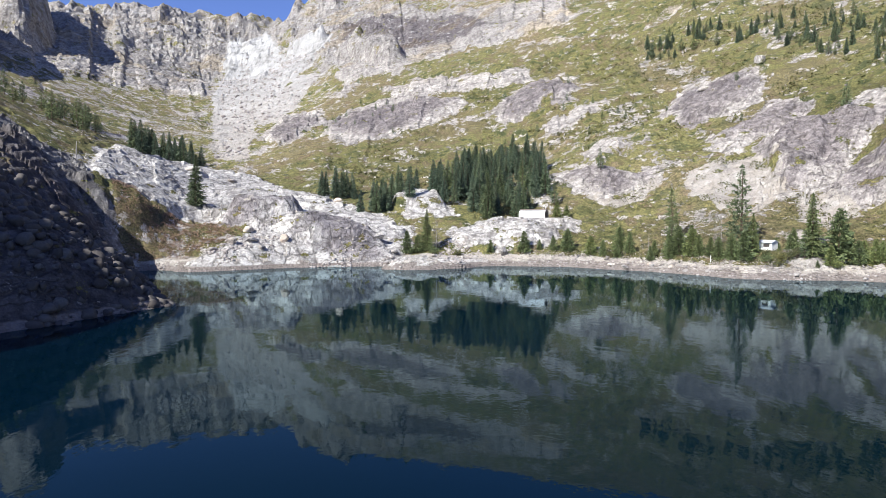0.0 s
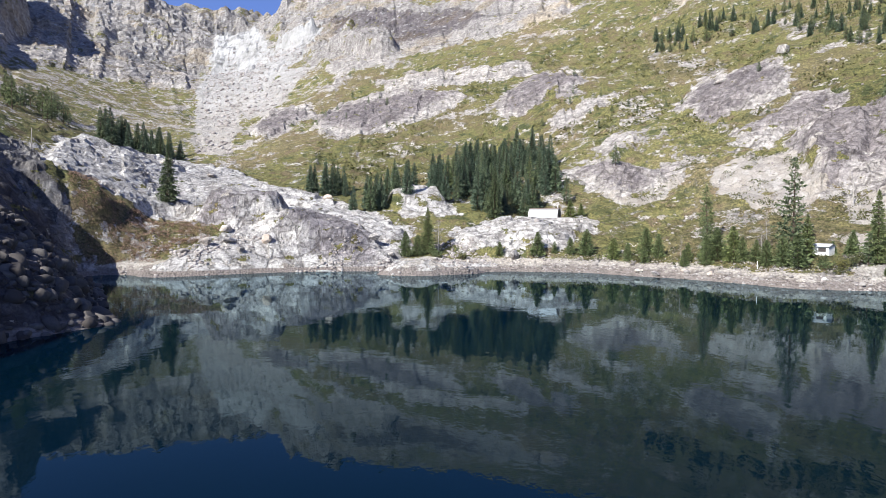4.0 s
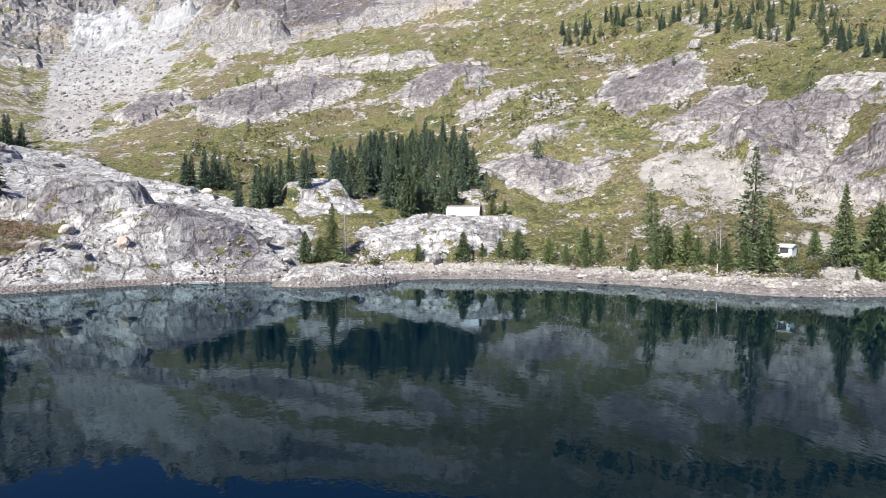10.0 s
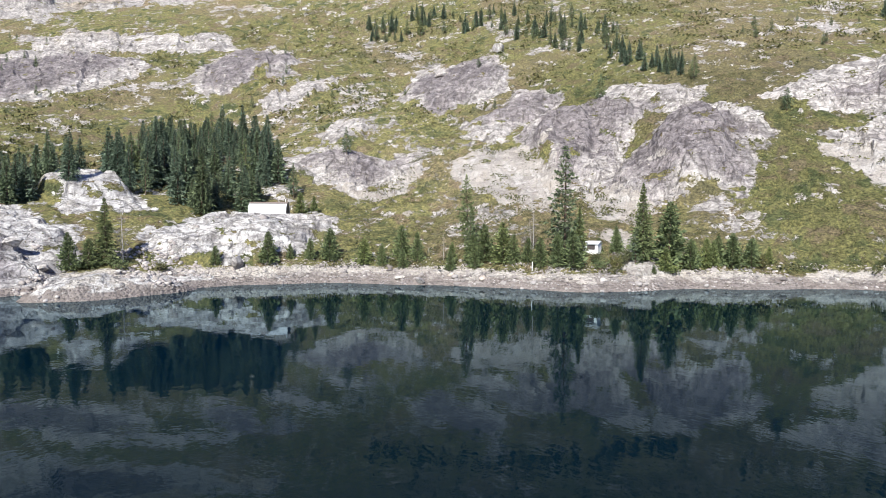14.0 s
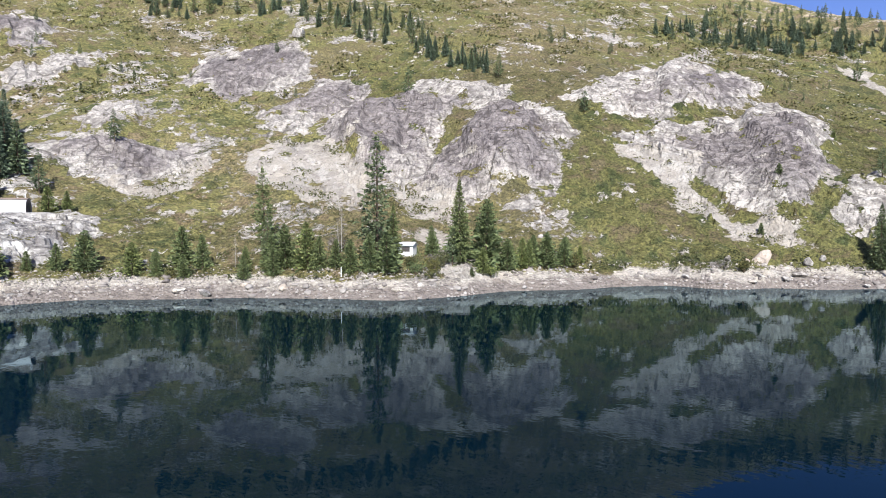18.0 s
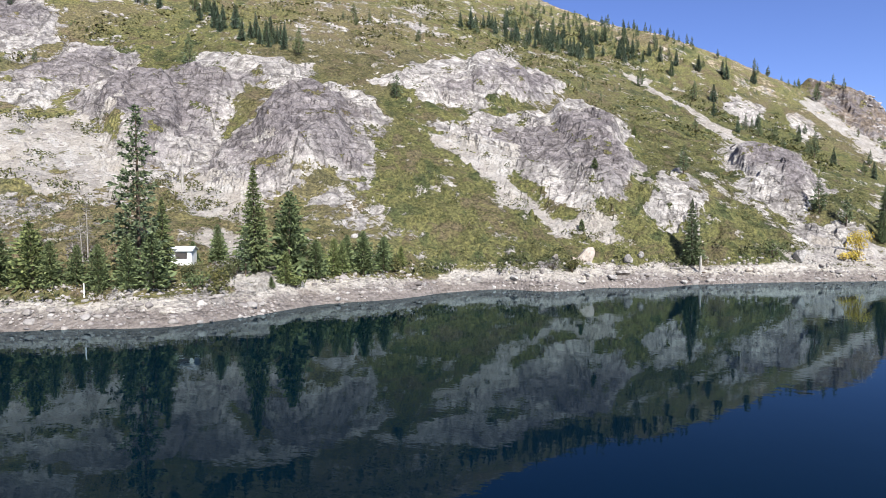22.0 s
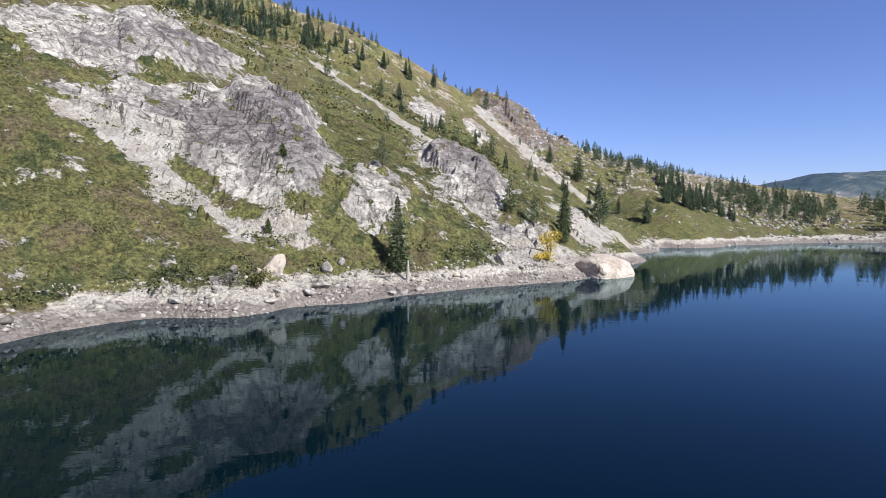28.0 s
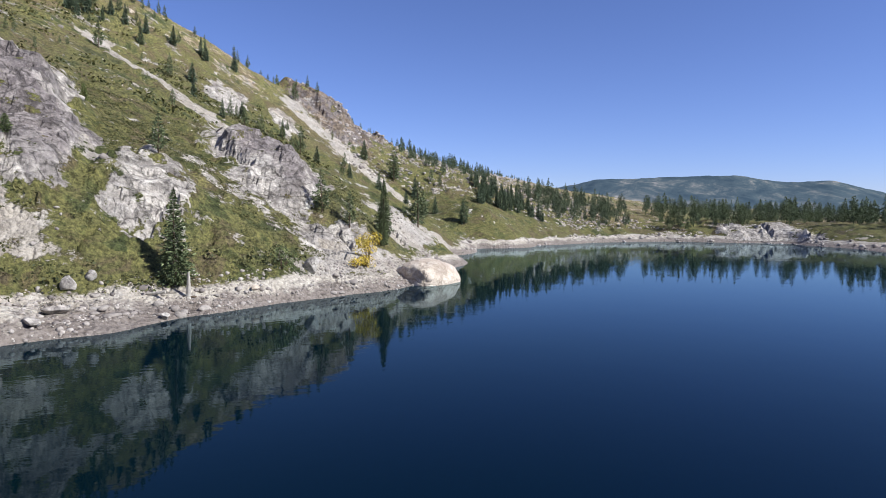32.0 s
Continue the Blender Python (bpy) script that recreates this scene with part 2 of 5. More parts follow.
# centre, half lengths along and across, turn (degrees), height
SWELLS = [(-58, 207, 13, 10, 5, 6.0), (-62, 224, 20, 8, 8, -5), (-80, 204, 8, 10, 0, -3), (-36, 199, 17, 8, 5, 3.5), (-9, 241, 11, 9, 0, 3), (-4, 180, 15, 5, 15, 1.6),
          (120, 214, 16, 9, 55, 4), (133, 178, 17, 10, 50, 4), (186, 126, 22, 9, 25, 4), (205, 158, 26, 10, 20, 3), (206, 82, 20, 8, 20, 3),
          (384, 48, 20, 10, 70, 6), (-87, 608, 14, 14, 0, 10), (-400, 600, 120, 30, 125, 42), (-335, 430, 80, 24, 125, 30), (-150, 700, 50, 16, 120, 16), (-60, 560, 60, 16, 115, 14), (-95, 182, 10, 8, 30, 4)]


# level ground under the buildings: centre, radius, height
PADS = [(33, 225, 9, 14.3), (82, 158, 3, 6.0)]


def inside(x, y, poly):
    """Distance in metres to the outline of poly, positive inside."""
    best, odd = np.full(x.shape, 1e9), np.zeros(x.shape, bool)
    for (ax, ay), (bx, by) in zip(poly, poly[1:] + poly[:1]):
        ex, ey = bx - ax, by - ay
        k = np.clip(((x - ax) * ex + (y - ay) * ey) / (ex * ex + ey * ey), 0, 1)
        best = np.minimum(best, (x - ax - k * ex) ** 2 + (y - ay - k * ey) ** 2)
        odd ^= ((ay > y) != (by > y)) & (x < ex * (y - ay) / (ey if ey else 1e-9) + ax)
    return np.sqrt(best) * np.where(odd, 1, -1)


def patches(x, y, plan):
    """Greatest depth inside any outline of the plan; -30 well outside."""
    out = np.full(x.shape, -30.0)
    for poly in plan.values():
        xs, ys = [p[0] for p in poly], [p[1] for p in poly]
        near = (x > min(xs) - 25) & (x < max(xs) + 25) & (y > min(ys) - 25) & (y < max(ys) + 25)
        if near.any():
            out[near] = np.maximum(out[near], inside(x[near], y[near], poly))
    return out


def cover(x, y, z):
    """How far the ground is bare rock and loose stone, each 0 to 1, and the depth inside the rock."""
    size = np.clip(np.hypot(x - 30, y - 60) / 260, 0.6, 4)
    wob = size * (4.0 * fbm(x / size, y / size, 15, 3, 5) + 1.8 * fbm(x / size, y / size, 4, 3, 6))
    depth = patches(x, y, ROCK) + wob
    rock = ramp(depth, -0.8, 0.8)
    loose = ramp(patches(x, y, LOOSE) + 0.8 * wob, -1.0, 1.0)
    speck = fbm(x / size, y / size * 0.8, 9, 4, 8) + 0.35 * fbm(x, y, 60, 2, 9) + 0.25 * ramp(z, 90, 220)
    rock = np.maximum(rock, ramp(speck, 0.44, 0.54))
    rock = np.maximum(rock, ramp(fbm(x / size, y / size, 3.2, 3, 19) + 0.3 * fbm(x, y, 40, 2, 20), 0.56, 0.64))
    loose = np.maximum(loose, ramp(fbm(x, y, 14, 4, 14) + 0.2 * fbm(x, y, 50, 2, 15), 0.52, 0.62) * (1 - rock))
    pocket = ramp(fbm(x / size, y / size, 8, 3, 17), 0.46, 0.54) * ramp(z, 3, 6) * ramp(-depth, -9, -2)
    rock, loose = rock * (1 - pocket), loose * (1 - 0.8 * pocket)
    return rock, loose * (1 - rock), depth


def ground_z(x, y, full=False):
    x, y = np.asarray(x, float), np.asarray(y, float)
    z = base_height(x, y)
    away = np.hypot(x - 30, y - 60)
    z = z + (8 - z) * ramp(away, 1150, 1700)
    rock, loose, depth = cover(x, y, z)
    for cx, cy, rx, ry, turn, h in SWELLS:
        c, s = math.cos(radians(turn)), math.sin(radians(turn))
        u, v = ((x - cx) * c + (y - cy) * s) / rx, ((y - cy) * c - (x - cx) * s) / ry
        z = z + h * ramp(1 - u * u - v * v + 0.12 * fbm(x, y, 9, 3, 39), -0.1, 0.55)
    shore = ramp(z, 0.1, 3.5)
    calm = 1 - 0.42 * ramp(x, 62, 40) * ramp(y, 320, 290) * ramp(-x, 130, 90)
    calm = calm + 0.4 * ramp(inside(x, y, ROCK["promontory"]), -4, 4)
    size = np.clip(away / 260, 1, 4)
    z = z + 1.6 * ramp(depth, -0.5, 3.5) * shore * rock
    z = z + 1.2 * ramp(patches(x, y, FACES) + 1.5 * fbm(x, y, 8, 3, 49), -0.8, 2.2) * shore
    along, up = 0.82 * x - 0.57 * y, 0.57 * x + 0.82 * y
    flute = np.abs(fbm(along, up * 0.3, 7 * size, 4, 47))
    z = z + rock * shore * size * 0.35 * (0.4 - flute)
    z = z + rock * shore * size * calm * (1.5 * facets(along * 0.7, up, 9.5 * size, 201) + 0.8 * facets(along, up * 0.8, 3.6 * size, 211))
    crag = np.abs(fbm(x, y, 11, 3, 41)) + 0.6 * np.abs(fbm(x + 0.5 * y, y, 4.5, 3, 43))
    step = fbm(x, y, 22, 2, 45) * 3 + z * 0.45
    step = (np.floor(step) + ramp(step % 1.0, 0.25, 0.75) - step) / 0.45
    z = z + rock * shore * size * calm * (0.55 * (0.55 - crag) + 0.5 * step)
    z = z + shore * (1.2 * fbm(x, y, 34, 4, 11) + 7 * ramp(z, 60, 200) * fbm(x, y, 90, 4, 21))
    high = ramp(z, 130, 240) * ramp(x, 80, -100)
    z = z + high * (11 * (0.35 - np.abs(fbm(x, y * 0.7, 46, 4, 51))) + 8 * (0.4 - np.abs(fbm(x + 0.4 * y, y, 17, 3, 55))))
    peaks = ramp(z, 262, 290) * ramp(x, 0, -150)
    z = z + peaks * 22 * np.maximum(0, fbm(x, y * 0.4, 24, 3, 53)) 
    brush = (1 - rock) * (1 - loose) * ramp(z, 2.2, 4.5)
    z = z + brush * (1.5 * np.abs(fbm(x, y, 4.6, 2, 61)) + 0.35 * fbm(x, y, 1.9, 2, 63))
    ledge = 1.7 * z + 0.5 * fbm(x, y, 12, 3, 71)
    z = z + (1 - rock) * ramp(z, -0.35, 0.45) * ramp(z, 4.4, 1.6) * (0.55 + 0.5 * (np.floor(ledge) + ramp(ledge % 1.0, 0.55, 0.95) - ledge))
    z = z - 3.0 * ramp(z, -0.1, -2.5)
    z = z + 0.22 * ramp(z, -0.6, 0.4) * fbm(x, y, 2.6, 3, 31) + loose * 0.3 * fbm(x, y, 3, 3, 33)
    for px, py, pr, pz in PADS:
        z = z + (pz - z) * ramp(np.hypot(x - px, y - py), pr * 1.5, pr * 0.8)
    return (z, rock, loose) if full else z
# ---- end of plan ----

# ---- materials ----
def nodes_of(name, rough=0.85, spec=0.25):
    mat = bpy.data.materials.new(name)
    mat.use_nodes = True
    b = mat.node_tree.nodes["Principled BSDF"]
    b.inputs["Roughness"].default_value = rough
    b.inputs["Specular IOR Level"].default_value = spec
    return mat, mat.node_tree, b


def link(tree, a, b):
    tree.links.new(a, b)


def place(tree, scale=(1, 1, 1)):
    geo = tree.nodes.new("ShaderNodeNewGeometry")
    m = tree.nodes.new("ShaderNodeMapping")
    m.inputs["Scale"].default_value = scale
    link(tree, geo.outputs["Position"], m.inputs["Vector"])
    return m.outputs[0]


def noise_tex(tree, vec, scale, detail=5, rough=0.6, distort=0.0):
    n = tree.nodes.new("ShaderNodeTexNoise")
    n.inputs["Scale"].default_value, n.inputs["Detail"].default_value = scale, detail
    n.inputs["Roughness"].default_value, n.inputs["Distortion"].default_value = rough, distort
    link(tree, vec, n.inputs["Vector"])
    return n.outputs["Fac"]


def voro(tree, vec, scale, feature="DISTANCE_TO_EDGE"):
    n = tree.nodes.new("ShaderNodeTexVoronoi")
    n.feature = feature
    n.inputs["Scale"].default_value = scale
    link(tree, vec, n.inputs["Vector"])
    return n


def colours(tree, fac, *stops):
    r = tree.nodes.new("ShaderNodeValToRGB")
    els = r.color_ramp.elements
    while len(els) < len(stops):
        els.new(0.5)
    for e, (p, c) in zip(els, stops):
        e.position, e.color = p, (*c, 1) if len(c) == 3 else c
    link(tree, fac, r.inputs[0])
    return r.outputs[0]


def grey(tree, fac, lo, hi, a=0.0, b=1.0):
    n = tree.nodes.new("ShaderNodeMapRange")
    n.inputs[1].default_value, n.inputs[2].default_value, n.inputs[3].default_value, n.inputs[4].default_value = lo, hi, a, b
    link(tree, fac, n.inputs[0])
    return n.outputs[0]


def mix(tree, fac, a, b, kind="MIX"):
    n = tree.nodes.new("ShaderNodeMix")
    n.data_type, n.blend_type = "RGBA", kind
    for value, socket in ((fac, n.inputs[0]), (a, n.inputs[6]), (b, n.inputs[7])):
        if isinstance(value, (int, float)):
            socket.default_value = value
        elif isinstance(value, tuple):
            socket.default_value = (*value, 1)
        else:
            link(tree, value, socket)
    return n.outputs[2]


def calc(tree, op, a, b=0.0):
    n = tree.nodes.new("ShaderNodeMath")
    n.operation, n.use_clamp = op, True
    for value, socket in ((a, n.inputs[0]), (b, n.inputs[1])):
        if isinstance(value, (int, float)):
            socket.default_value = value
        else:
            link(tree, value, socket)
    return n.outputs[0]


def bump(tree, b, height, strength, distance, normal=None):
    n = tree.nodes.new("ShaderNodeBump")
    n.inputs["Strength"].default_value, n.inputs["Distance"].default_value = strength, distance
    link(tree, height, n.inputs["Height"])
    if normal:
        link(tree, normal, n.inputs["Normal"])
    link(tree, n.outputs[0], b.inputs["Normal"])
    return n.outputs[0]


def granite_colour(tree, deep=None, pale=None):
    """Pale to purple-grey granite with streaks, blocks, cracks and lichen."""
    p = place(tree)
    bent = mix(tree, 0.06, p, noise_colour(tree, p))
    big = noise_tex(tree, p, 0.05, 4, 0.6, 0.3)
    mid = noise_tex(tree, p, 0.42, 8, 0.74, 0.25)
    fine = noise_tex(tree, p, 2.6, 6, 0.78)
    streak = noise_tex(tree, place(tree, (1, 1, 0.12)), 1.1, 6, 0.72, 0.2)
    c = colours(tree, mid, (0.34, (0.27, 0.255, 0.245)), (0.42, (0.45, 0.43, 0.41)), (0.52, (0.56, 0.54, 0.51)), (0.62, (0.68, 0.665, 0.635)))
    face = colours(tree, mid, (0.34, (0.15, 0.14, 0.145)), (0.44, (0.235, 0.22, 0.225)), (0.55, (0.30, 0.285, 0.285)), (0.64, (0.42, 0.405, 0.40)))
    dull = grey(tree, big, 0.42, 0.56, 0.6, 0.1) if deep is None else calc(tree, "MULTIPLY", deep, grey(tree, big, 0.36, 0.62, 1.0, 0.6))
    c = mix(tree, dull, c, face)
    block = voro(tree, bent, 1.1, "F1").outputs["Color"]
    small = voro(tree, bent, 3.2, "F1").outputs["Color"]
    c = mix(tree, 0.6, c, colours(tree, block, (0.15, (0.66, 0.64, 0.63)), (0.55, (1.0, 0.99, 0.98)), (0.9, (1.2, 1.19, 1.16))), "MULTIPLY")
    c = mix(tree, 0.6, c, colours(tree, small, (0.1, (0.62, 0.61, 0.60)), (0.5, (1.0, 0.99, 0.98)), (0.9, (1.22, 1.2, 1.16))), "MULTIPLY")
    c = mix(tree, grey(tree, streak, 0.56, 0.64, 0, 0.5), c, (0.14, 0.132, 0.136))
    c = mix(tree, grey(tree, fine, 0.56, 0.63, 0, 0.45), c, (0.76, 0.74, 0.69))
    c = mix(tree, grey(tree, fine, 0.43, 0.36, 0, 0.6), c, (0.11, 0.10, 0.095))
    wavy = mix(tree, 0.55, p, noise_colour(tree, p))
    tall = tree.nodes.new("ShaderNodeMapping")
    tall.inputs["Scale"].default_value, tall.inputs["Rotation"].default_value = (1, 1, 0.45), (0.3, 0.2, 0.5)
    link(tree, wavy, tall.inputs["Vector"])
    slabs = voro(tree, tall.outputs[0], 0.30).outputs["Distance"]
    blocks = voro(tree, tall.outputs[0], 1.05).outputs["Distance"]
    plates = voro(tree, tall.outputs[0], 0.30, "F1").outputs["Color"]
    c = mix(tree, 0.5, c, colours(tree, plates, (0.1, (0.58, 0.565, 0.58)), (0.45, (0.95, 0.93, 0.92)), (0.9, (1.25, 1.23, 1.19))), "MULTIPLY")
    lean = tree.nodes.new("ShaderNodeMapping")
    lean.inputs["Scale"].default_value, lean.inputs["Rotation"].default_value = (0.5, 0.5, 2.2), (0.25, -0.15, 0.2)
    link(tree, wavy, lean.inputs["Vector"])
    sheets = voro(tree, lean.outputs[0], 0.42).outputs["Distance"]
    crack = calc(tree, "MULTIPLY", grey(tree, slabs, 0.045, 0.012), grey(tree, mid, 0.56, 0.46))
    crack = calc(tree, "MAXIMUM", crack, calc(tree, "MULTIPLY", grey(tree, blocks, 0.05, 0.015, 0, 0.8), grey(tree, mid, 0.52, 0.43)))
    crack = calc(tree, "MAXIMUM", crack, calc(tree, "MULTIPLY", grey(tree, sheets, 0.04, 0.012, 0, 0.8), grey(tree, big, 0.44, 0.54)))
    lichen = noise_tex(tree, place(tree, (1, 1, 0.6)), 0.19, 9, 0.78, 0.2)
    c = mix(tree, grey(tree, lichen, 0.52, 0.60, 0, 0.55), c, mix(tree, 1.0, c, (0.52, 0.52, 0.54), "MULTIPLY"))
    gully = noise_tex(tree, place(tree, (1, 1, 0.5)), 0.085, 8, 0.74, 0.3)
    c = mix(tree, grey(tree, gully, 0.46, 0.38, 0, 0.6), c, (0.17, 0.152, 0.145))
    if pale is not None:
        # lowest stop is the promontory: dark rock deepened further to imitate shade
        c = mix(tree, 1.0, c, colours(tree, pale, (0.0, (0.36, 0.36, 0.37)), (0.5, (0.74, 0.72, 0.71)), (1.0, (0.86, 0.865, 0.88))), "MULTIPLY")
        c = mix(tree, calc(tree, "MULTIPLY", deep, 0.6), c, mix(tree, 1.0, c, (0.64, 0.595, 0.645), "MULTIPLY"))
    c = mix(tree, calc(tree, "MULTIPLY", crack, 0.48), c, (0.07, 0.06, 0.055))
    h = calc(tree, "ADD", calc(tree, "MULTIPLY", mid, 0.7), calc(tree, "MULTIPLY", fine, 0.3))
    h = calc(tree, "SUBTRACT", h, calc(tree, "MULTIPLY", crack, 0.45))
    return c, h


def noise_colour(tree, p):
    n = tree.nodes.new("ShaderNodeTexNoise")
    n.inputs["Scale"].default_value, n.inputs["Detail"].default_value = 0.5, 4
    link(tree, p, n.inputs["Vector"])
    return n.outputs["Color"]


def smooth(tree, fac, lo, hi):
    n = tree.nodes.new("ShaderNodeMapRange")
    n.interpolation_type = "SMOOTHSTEP"
    n.inputs[1].default_value, n.inputs[2].default_value = lo, hi
    link(tree, fac, n.inputs[0])
    return n.outputs[0]


def plus(tree, a, b, op="ADD"):
    n = tree.nodes.new("ShaderNodeMath")
    n.operation = op
    for value, socket in ((a, n.inputs[0]), (b, n.inputs[1])):
        if isinstance(value, (int, float)):
            socket.default_value = value
        else:
            link(tree, value, socket)
    return n.outputs[0]


def metres(tree, value):
    """A depth that was stored as 0.5 + metres / 24."""
    return plus(tree, plus(tree, value, -0.5), 24.0, "MULTIPLY")


def ragged(tree, depth, fac, amount):
    return plus(tree, depth, plus(tree, plus(tree, fac, -0.5), amount, "MULTIPLY"))


def ground_material():
    mat, tree, b = nodes_of("mountainside", 0.92, 0.15)
    at, more = tree.nodes.new("ShaderNodeAttribute"), tree.nodes.new("ShaderNodeAttribute")
    at.attribute_name, more.attribute_name = "cover", "more"
    sep, sep2, axes = tree.nodes.new("ShaderNodeSeparateColor"), tree.nodes.new("ShaderNodeSeparateColor"), tree.nodes.new("ShaderNodeSeparateXYZ")
    link(tree, at.outputs["Color"], sep.inputs[0])
    link(tree, more.outputs["Color"], sep2.inputs[0])
    p = place(tree)
    link(tree, p, axes.inputs[0])
    edge = noise_tex(tree, p, 0.05, 11, 0.70)
    coarse = noise_tex(tree, p, 0.014, 11, 0.70)
    spot = noise_tex(tree, p, 0.13, 10, 0.76)
    patch = noise_tex(tree, p, 0.035, 11, 0.76)
    size = sep2.outputs[1]
    tuft = noise_tex(tree, place(tree, (1.1, 0.9, 1.4)), 0.13, 8, 0.72)
    rock = ragged(tree, metres(tree, sep.outputs[0]), edge, 36.0)
    rock = smooth(tree, plus(tree, rock, plus(tree, plus(tree, plus(tree, coarse, -0.5), 130.0, "MULTIPLY"), size, "MULTIPLY")), -0.25, 0.25)
    bias = plus(tree, sep2.outputs[0], 0.10, "MULTIPLY")
    rock = calc(tree, "MAXIMUM", rock, smooth(tree, plus(tree, spot, bias), 0.600, 0.608))
    rock = calc(tree, "MAXIMUM", rock, smooth(tree, plus(tree, patch, bias), 0.600, 0.605))
    rock = calc(tree, "MULTIPLY", rock, calc(tree, "SUBTRACT", 1.0, smooth(tree, tuft, 0.60, 0.61)))
    loose = smooth(tree, ragged(tree, metres(tree, sep.outputs[1]), edge, 31.0), -0.4, 0.4)
    loose = calc(tree, "MAXIMUM", loose, smooth(tree, plus(tree, tuft, plus(tree, bias, -0.5, "MULTIPLY")), 0.375, 0.36))
    gaps = noise_tex(tree, place(tree, (0.8, 0.8, 1.6)), 0.11, 10, 0.76)
    loose = calc(tree, "MULTIPLY", loose, calc(tree, "SUBTRACT", 1.0, smooth(tree, plus(tree, gaps, plus(tree, size, -0.1, "MULTIPLY")), 0.59, 0.60)))
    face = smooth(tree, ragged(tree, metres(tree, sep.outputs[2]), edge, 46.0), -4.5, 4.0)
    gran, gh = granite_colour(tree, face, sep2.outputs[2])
    # ochre lichen on the high cliffs
    ochre = calc(tree, "MULTIPLY", smooth(tree, noise_tex(tree, place(tree, (1, 1, 0.35)), 0.022, 6, 0.62), 0.52, 0.60), smooth(tree, axes.outputs[2], 95, 150))
    ochre = calc(tree, "MAXIMUM", calc(tree, "MULTIPLY", ochre, 0.7), calc(tree, "MULTIPLY", smooth(tree, axes.outputs[0], 325, 350), smooth(tree, spot, 0.42, 0.56)))
    gran = mix(tree, calc(tree, "MULTIPLY", ochre, 0.55), gran, mix(tree, 1.0, gran, (1.0, 0.80, 0.44), "MULTIPLY"))
    # mats of low brush, each with its own hue
    mats = noise_tex(tree, p, 0.10, 7, 0.70, 0.8)
    wide = noise_tex(tree, p, 0.018, 3, 0.55)
    leafy = noise_tex(tree, p, 1.5, 7, 0.80)
    sprig = noise_tex(tree, p, 5.0, 4, 0.75)
    bent = mix(tree, 0.3, p, noise_colour(tree, p))
    bush = voro(tree, bent, 0.42, "F1")
    tone = plus(tree, plus(tree, bush.outputs["Color"], 0.16, "MULTIPLY"), plus(tree, mats, 0.84, "MULTIPLY"))
    veg = colours(tree, tone, (0.38, (0.050, 0.062, 0.027)), (0.44, (0.088, 0.096, 0.040)), (0.49, (0.142, 0.138, 0.056)), (0.53, (0.105, 0.108, 0.045)), (0.58, (0.108, 0.094, 0.050)), (0.63, (0.122, 0.102, 0.066)), (0.70, (0.16, 0.150, 0.064)))
    veg = mix(tree, smooth(tree, wide, 0.5, 0.62), veg, mix(tree, 0.5, veg, (0.145, 0.118, 0.075)))
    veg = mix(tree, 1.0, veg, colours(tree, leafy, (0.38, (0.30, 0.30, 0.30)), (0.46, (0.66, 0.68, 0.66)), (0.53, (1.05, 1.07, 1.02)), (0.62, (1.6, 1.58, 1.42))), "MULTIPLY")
    veg = mix(tree, smooth(tree, sprig, 0.65, 0.71), veg, (0.33, 0.31, 0.24))
    veg = mix(tree, 1.0, veg, colours(tree, sep2.outputs[0], (0.0, (0.92, 0.93, 0.90)), (0.22, (1.18, 1.15, 1.15)), (0.44, (1.40, 1.35, 1.38))), "MULTIPLY")
    veg = mix(tree, 1.0, veg, (1.03, 0.965, 0.99), "MULTIPLY")
    # scree, rubble and sand
    cell = voro(tree, p, 1.7, "F1")
    sc = colours(tree, cell.outputs["Color"], (0.0, (0.190, 0.169, 0.154)), (0.35, (0.302, 0.273, 0.244)), (0.7, (0.368, 0.339, 0.302)), (1.0, (0.424, 0.399, 0.360)))
    large = voro(tree, bent, 0.62, "F1")
    sc = mix(tree, 0.55, sc, colours(tree, large.outputs["Color"], (0.05, (0.17, 0.155, 0.145)), (0.4, (0.34, 0.315, 0.285)), (0.75, (0.46, 0.44, 0.41)), (1.0, (0.56, 0.545, 0.52))))
    sc = mix(tree, grey(tree, voro(tree, bent, 0.62).outputs["Distance"], 0.10, 0.02, 0, 0.25), sc, (0.09, 0.08, 0.07))
    sc = mix(tree, 0.3, sc, colours(tree, noise_tex(tree, p, 0.10, 5), (0.4, (0.310, 0.276, 0.253)), (0.6, (0.409, 0.342, 0.270))))
    sc = mix(tree, grey(tree, spot, 0.44, 0.36, 0, 0.5), sc, (0.13, 0.115, 0.10))
    sc = mix(tree, grey(tree, sprig, 0.46, 0.36, 0, 0.7), sc, (0.10, 0.09, 0.08))
    run = noise_tex(tree, p, 0.045, 9, 0.78)
    sc = mix(tree, calc(tree, "MULTIPLY", size, 0.9), sc, colours(tree, run, (0.38, (0.15, 0.145, 0.138)), (0.45, (0.29, 0.285, 0.275)), (0.54, (0.37, 0.365, 0.355)), (0.62, (0.44, 0.435, 0.425))))
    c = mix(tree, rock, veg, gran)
    c = mix(tree, loose, c, sc)
    # the bleached strip that the falling lake has left
    band = noise_tex(tree, place(tree, (0.6, 0.6, 4)), 0.7, 7, 0.72)
    pebble = voro(tree, p, 2.6, "F1")
    strip = colours(tree, pebble.outputs["Color"], (0.0, (0.150, 0.132, 0.122)), (0.4, (0.240, 0.216, 0.200)), (0.75, (0.310, 0.282, 0.258)), (1.0, (0.40, 0.37, 0.335)))
    strip = mix(tree, 0.4, strip, sc)
    strip = mix(tree, grey(tree, band, 0.46, 0.36, 0, 0.7), strip, (0.085, 0.075, 0.070))
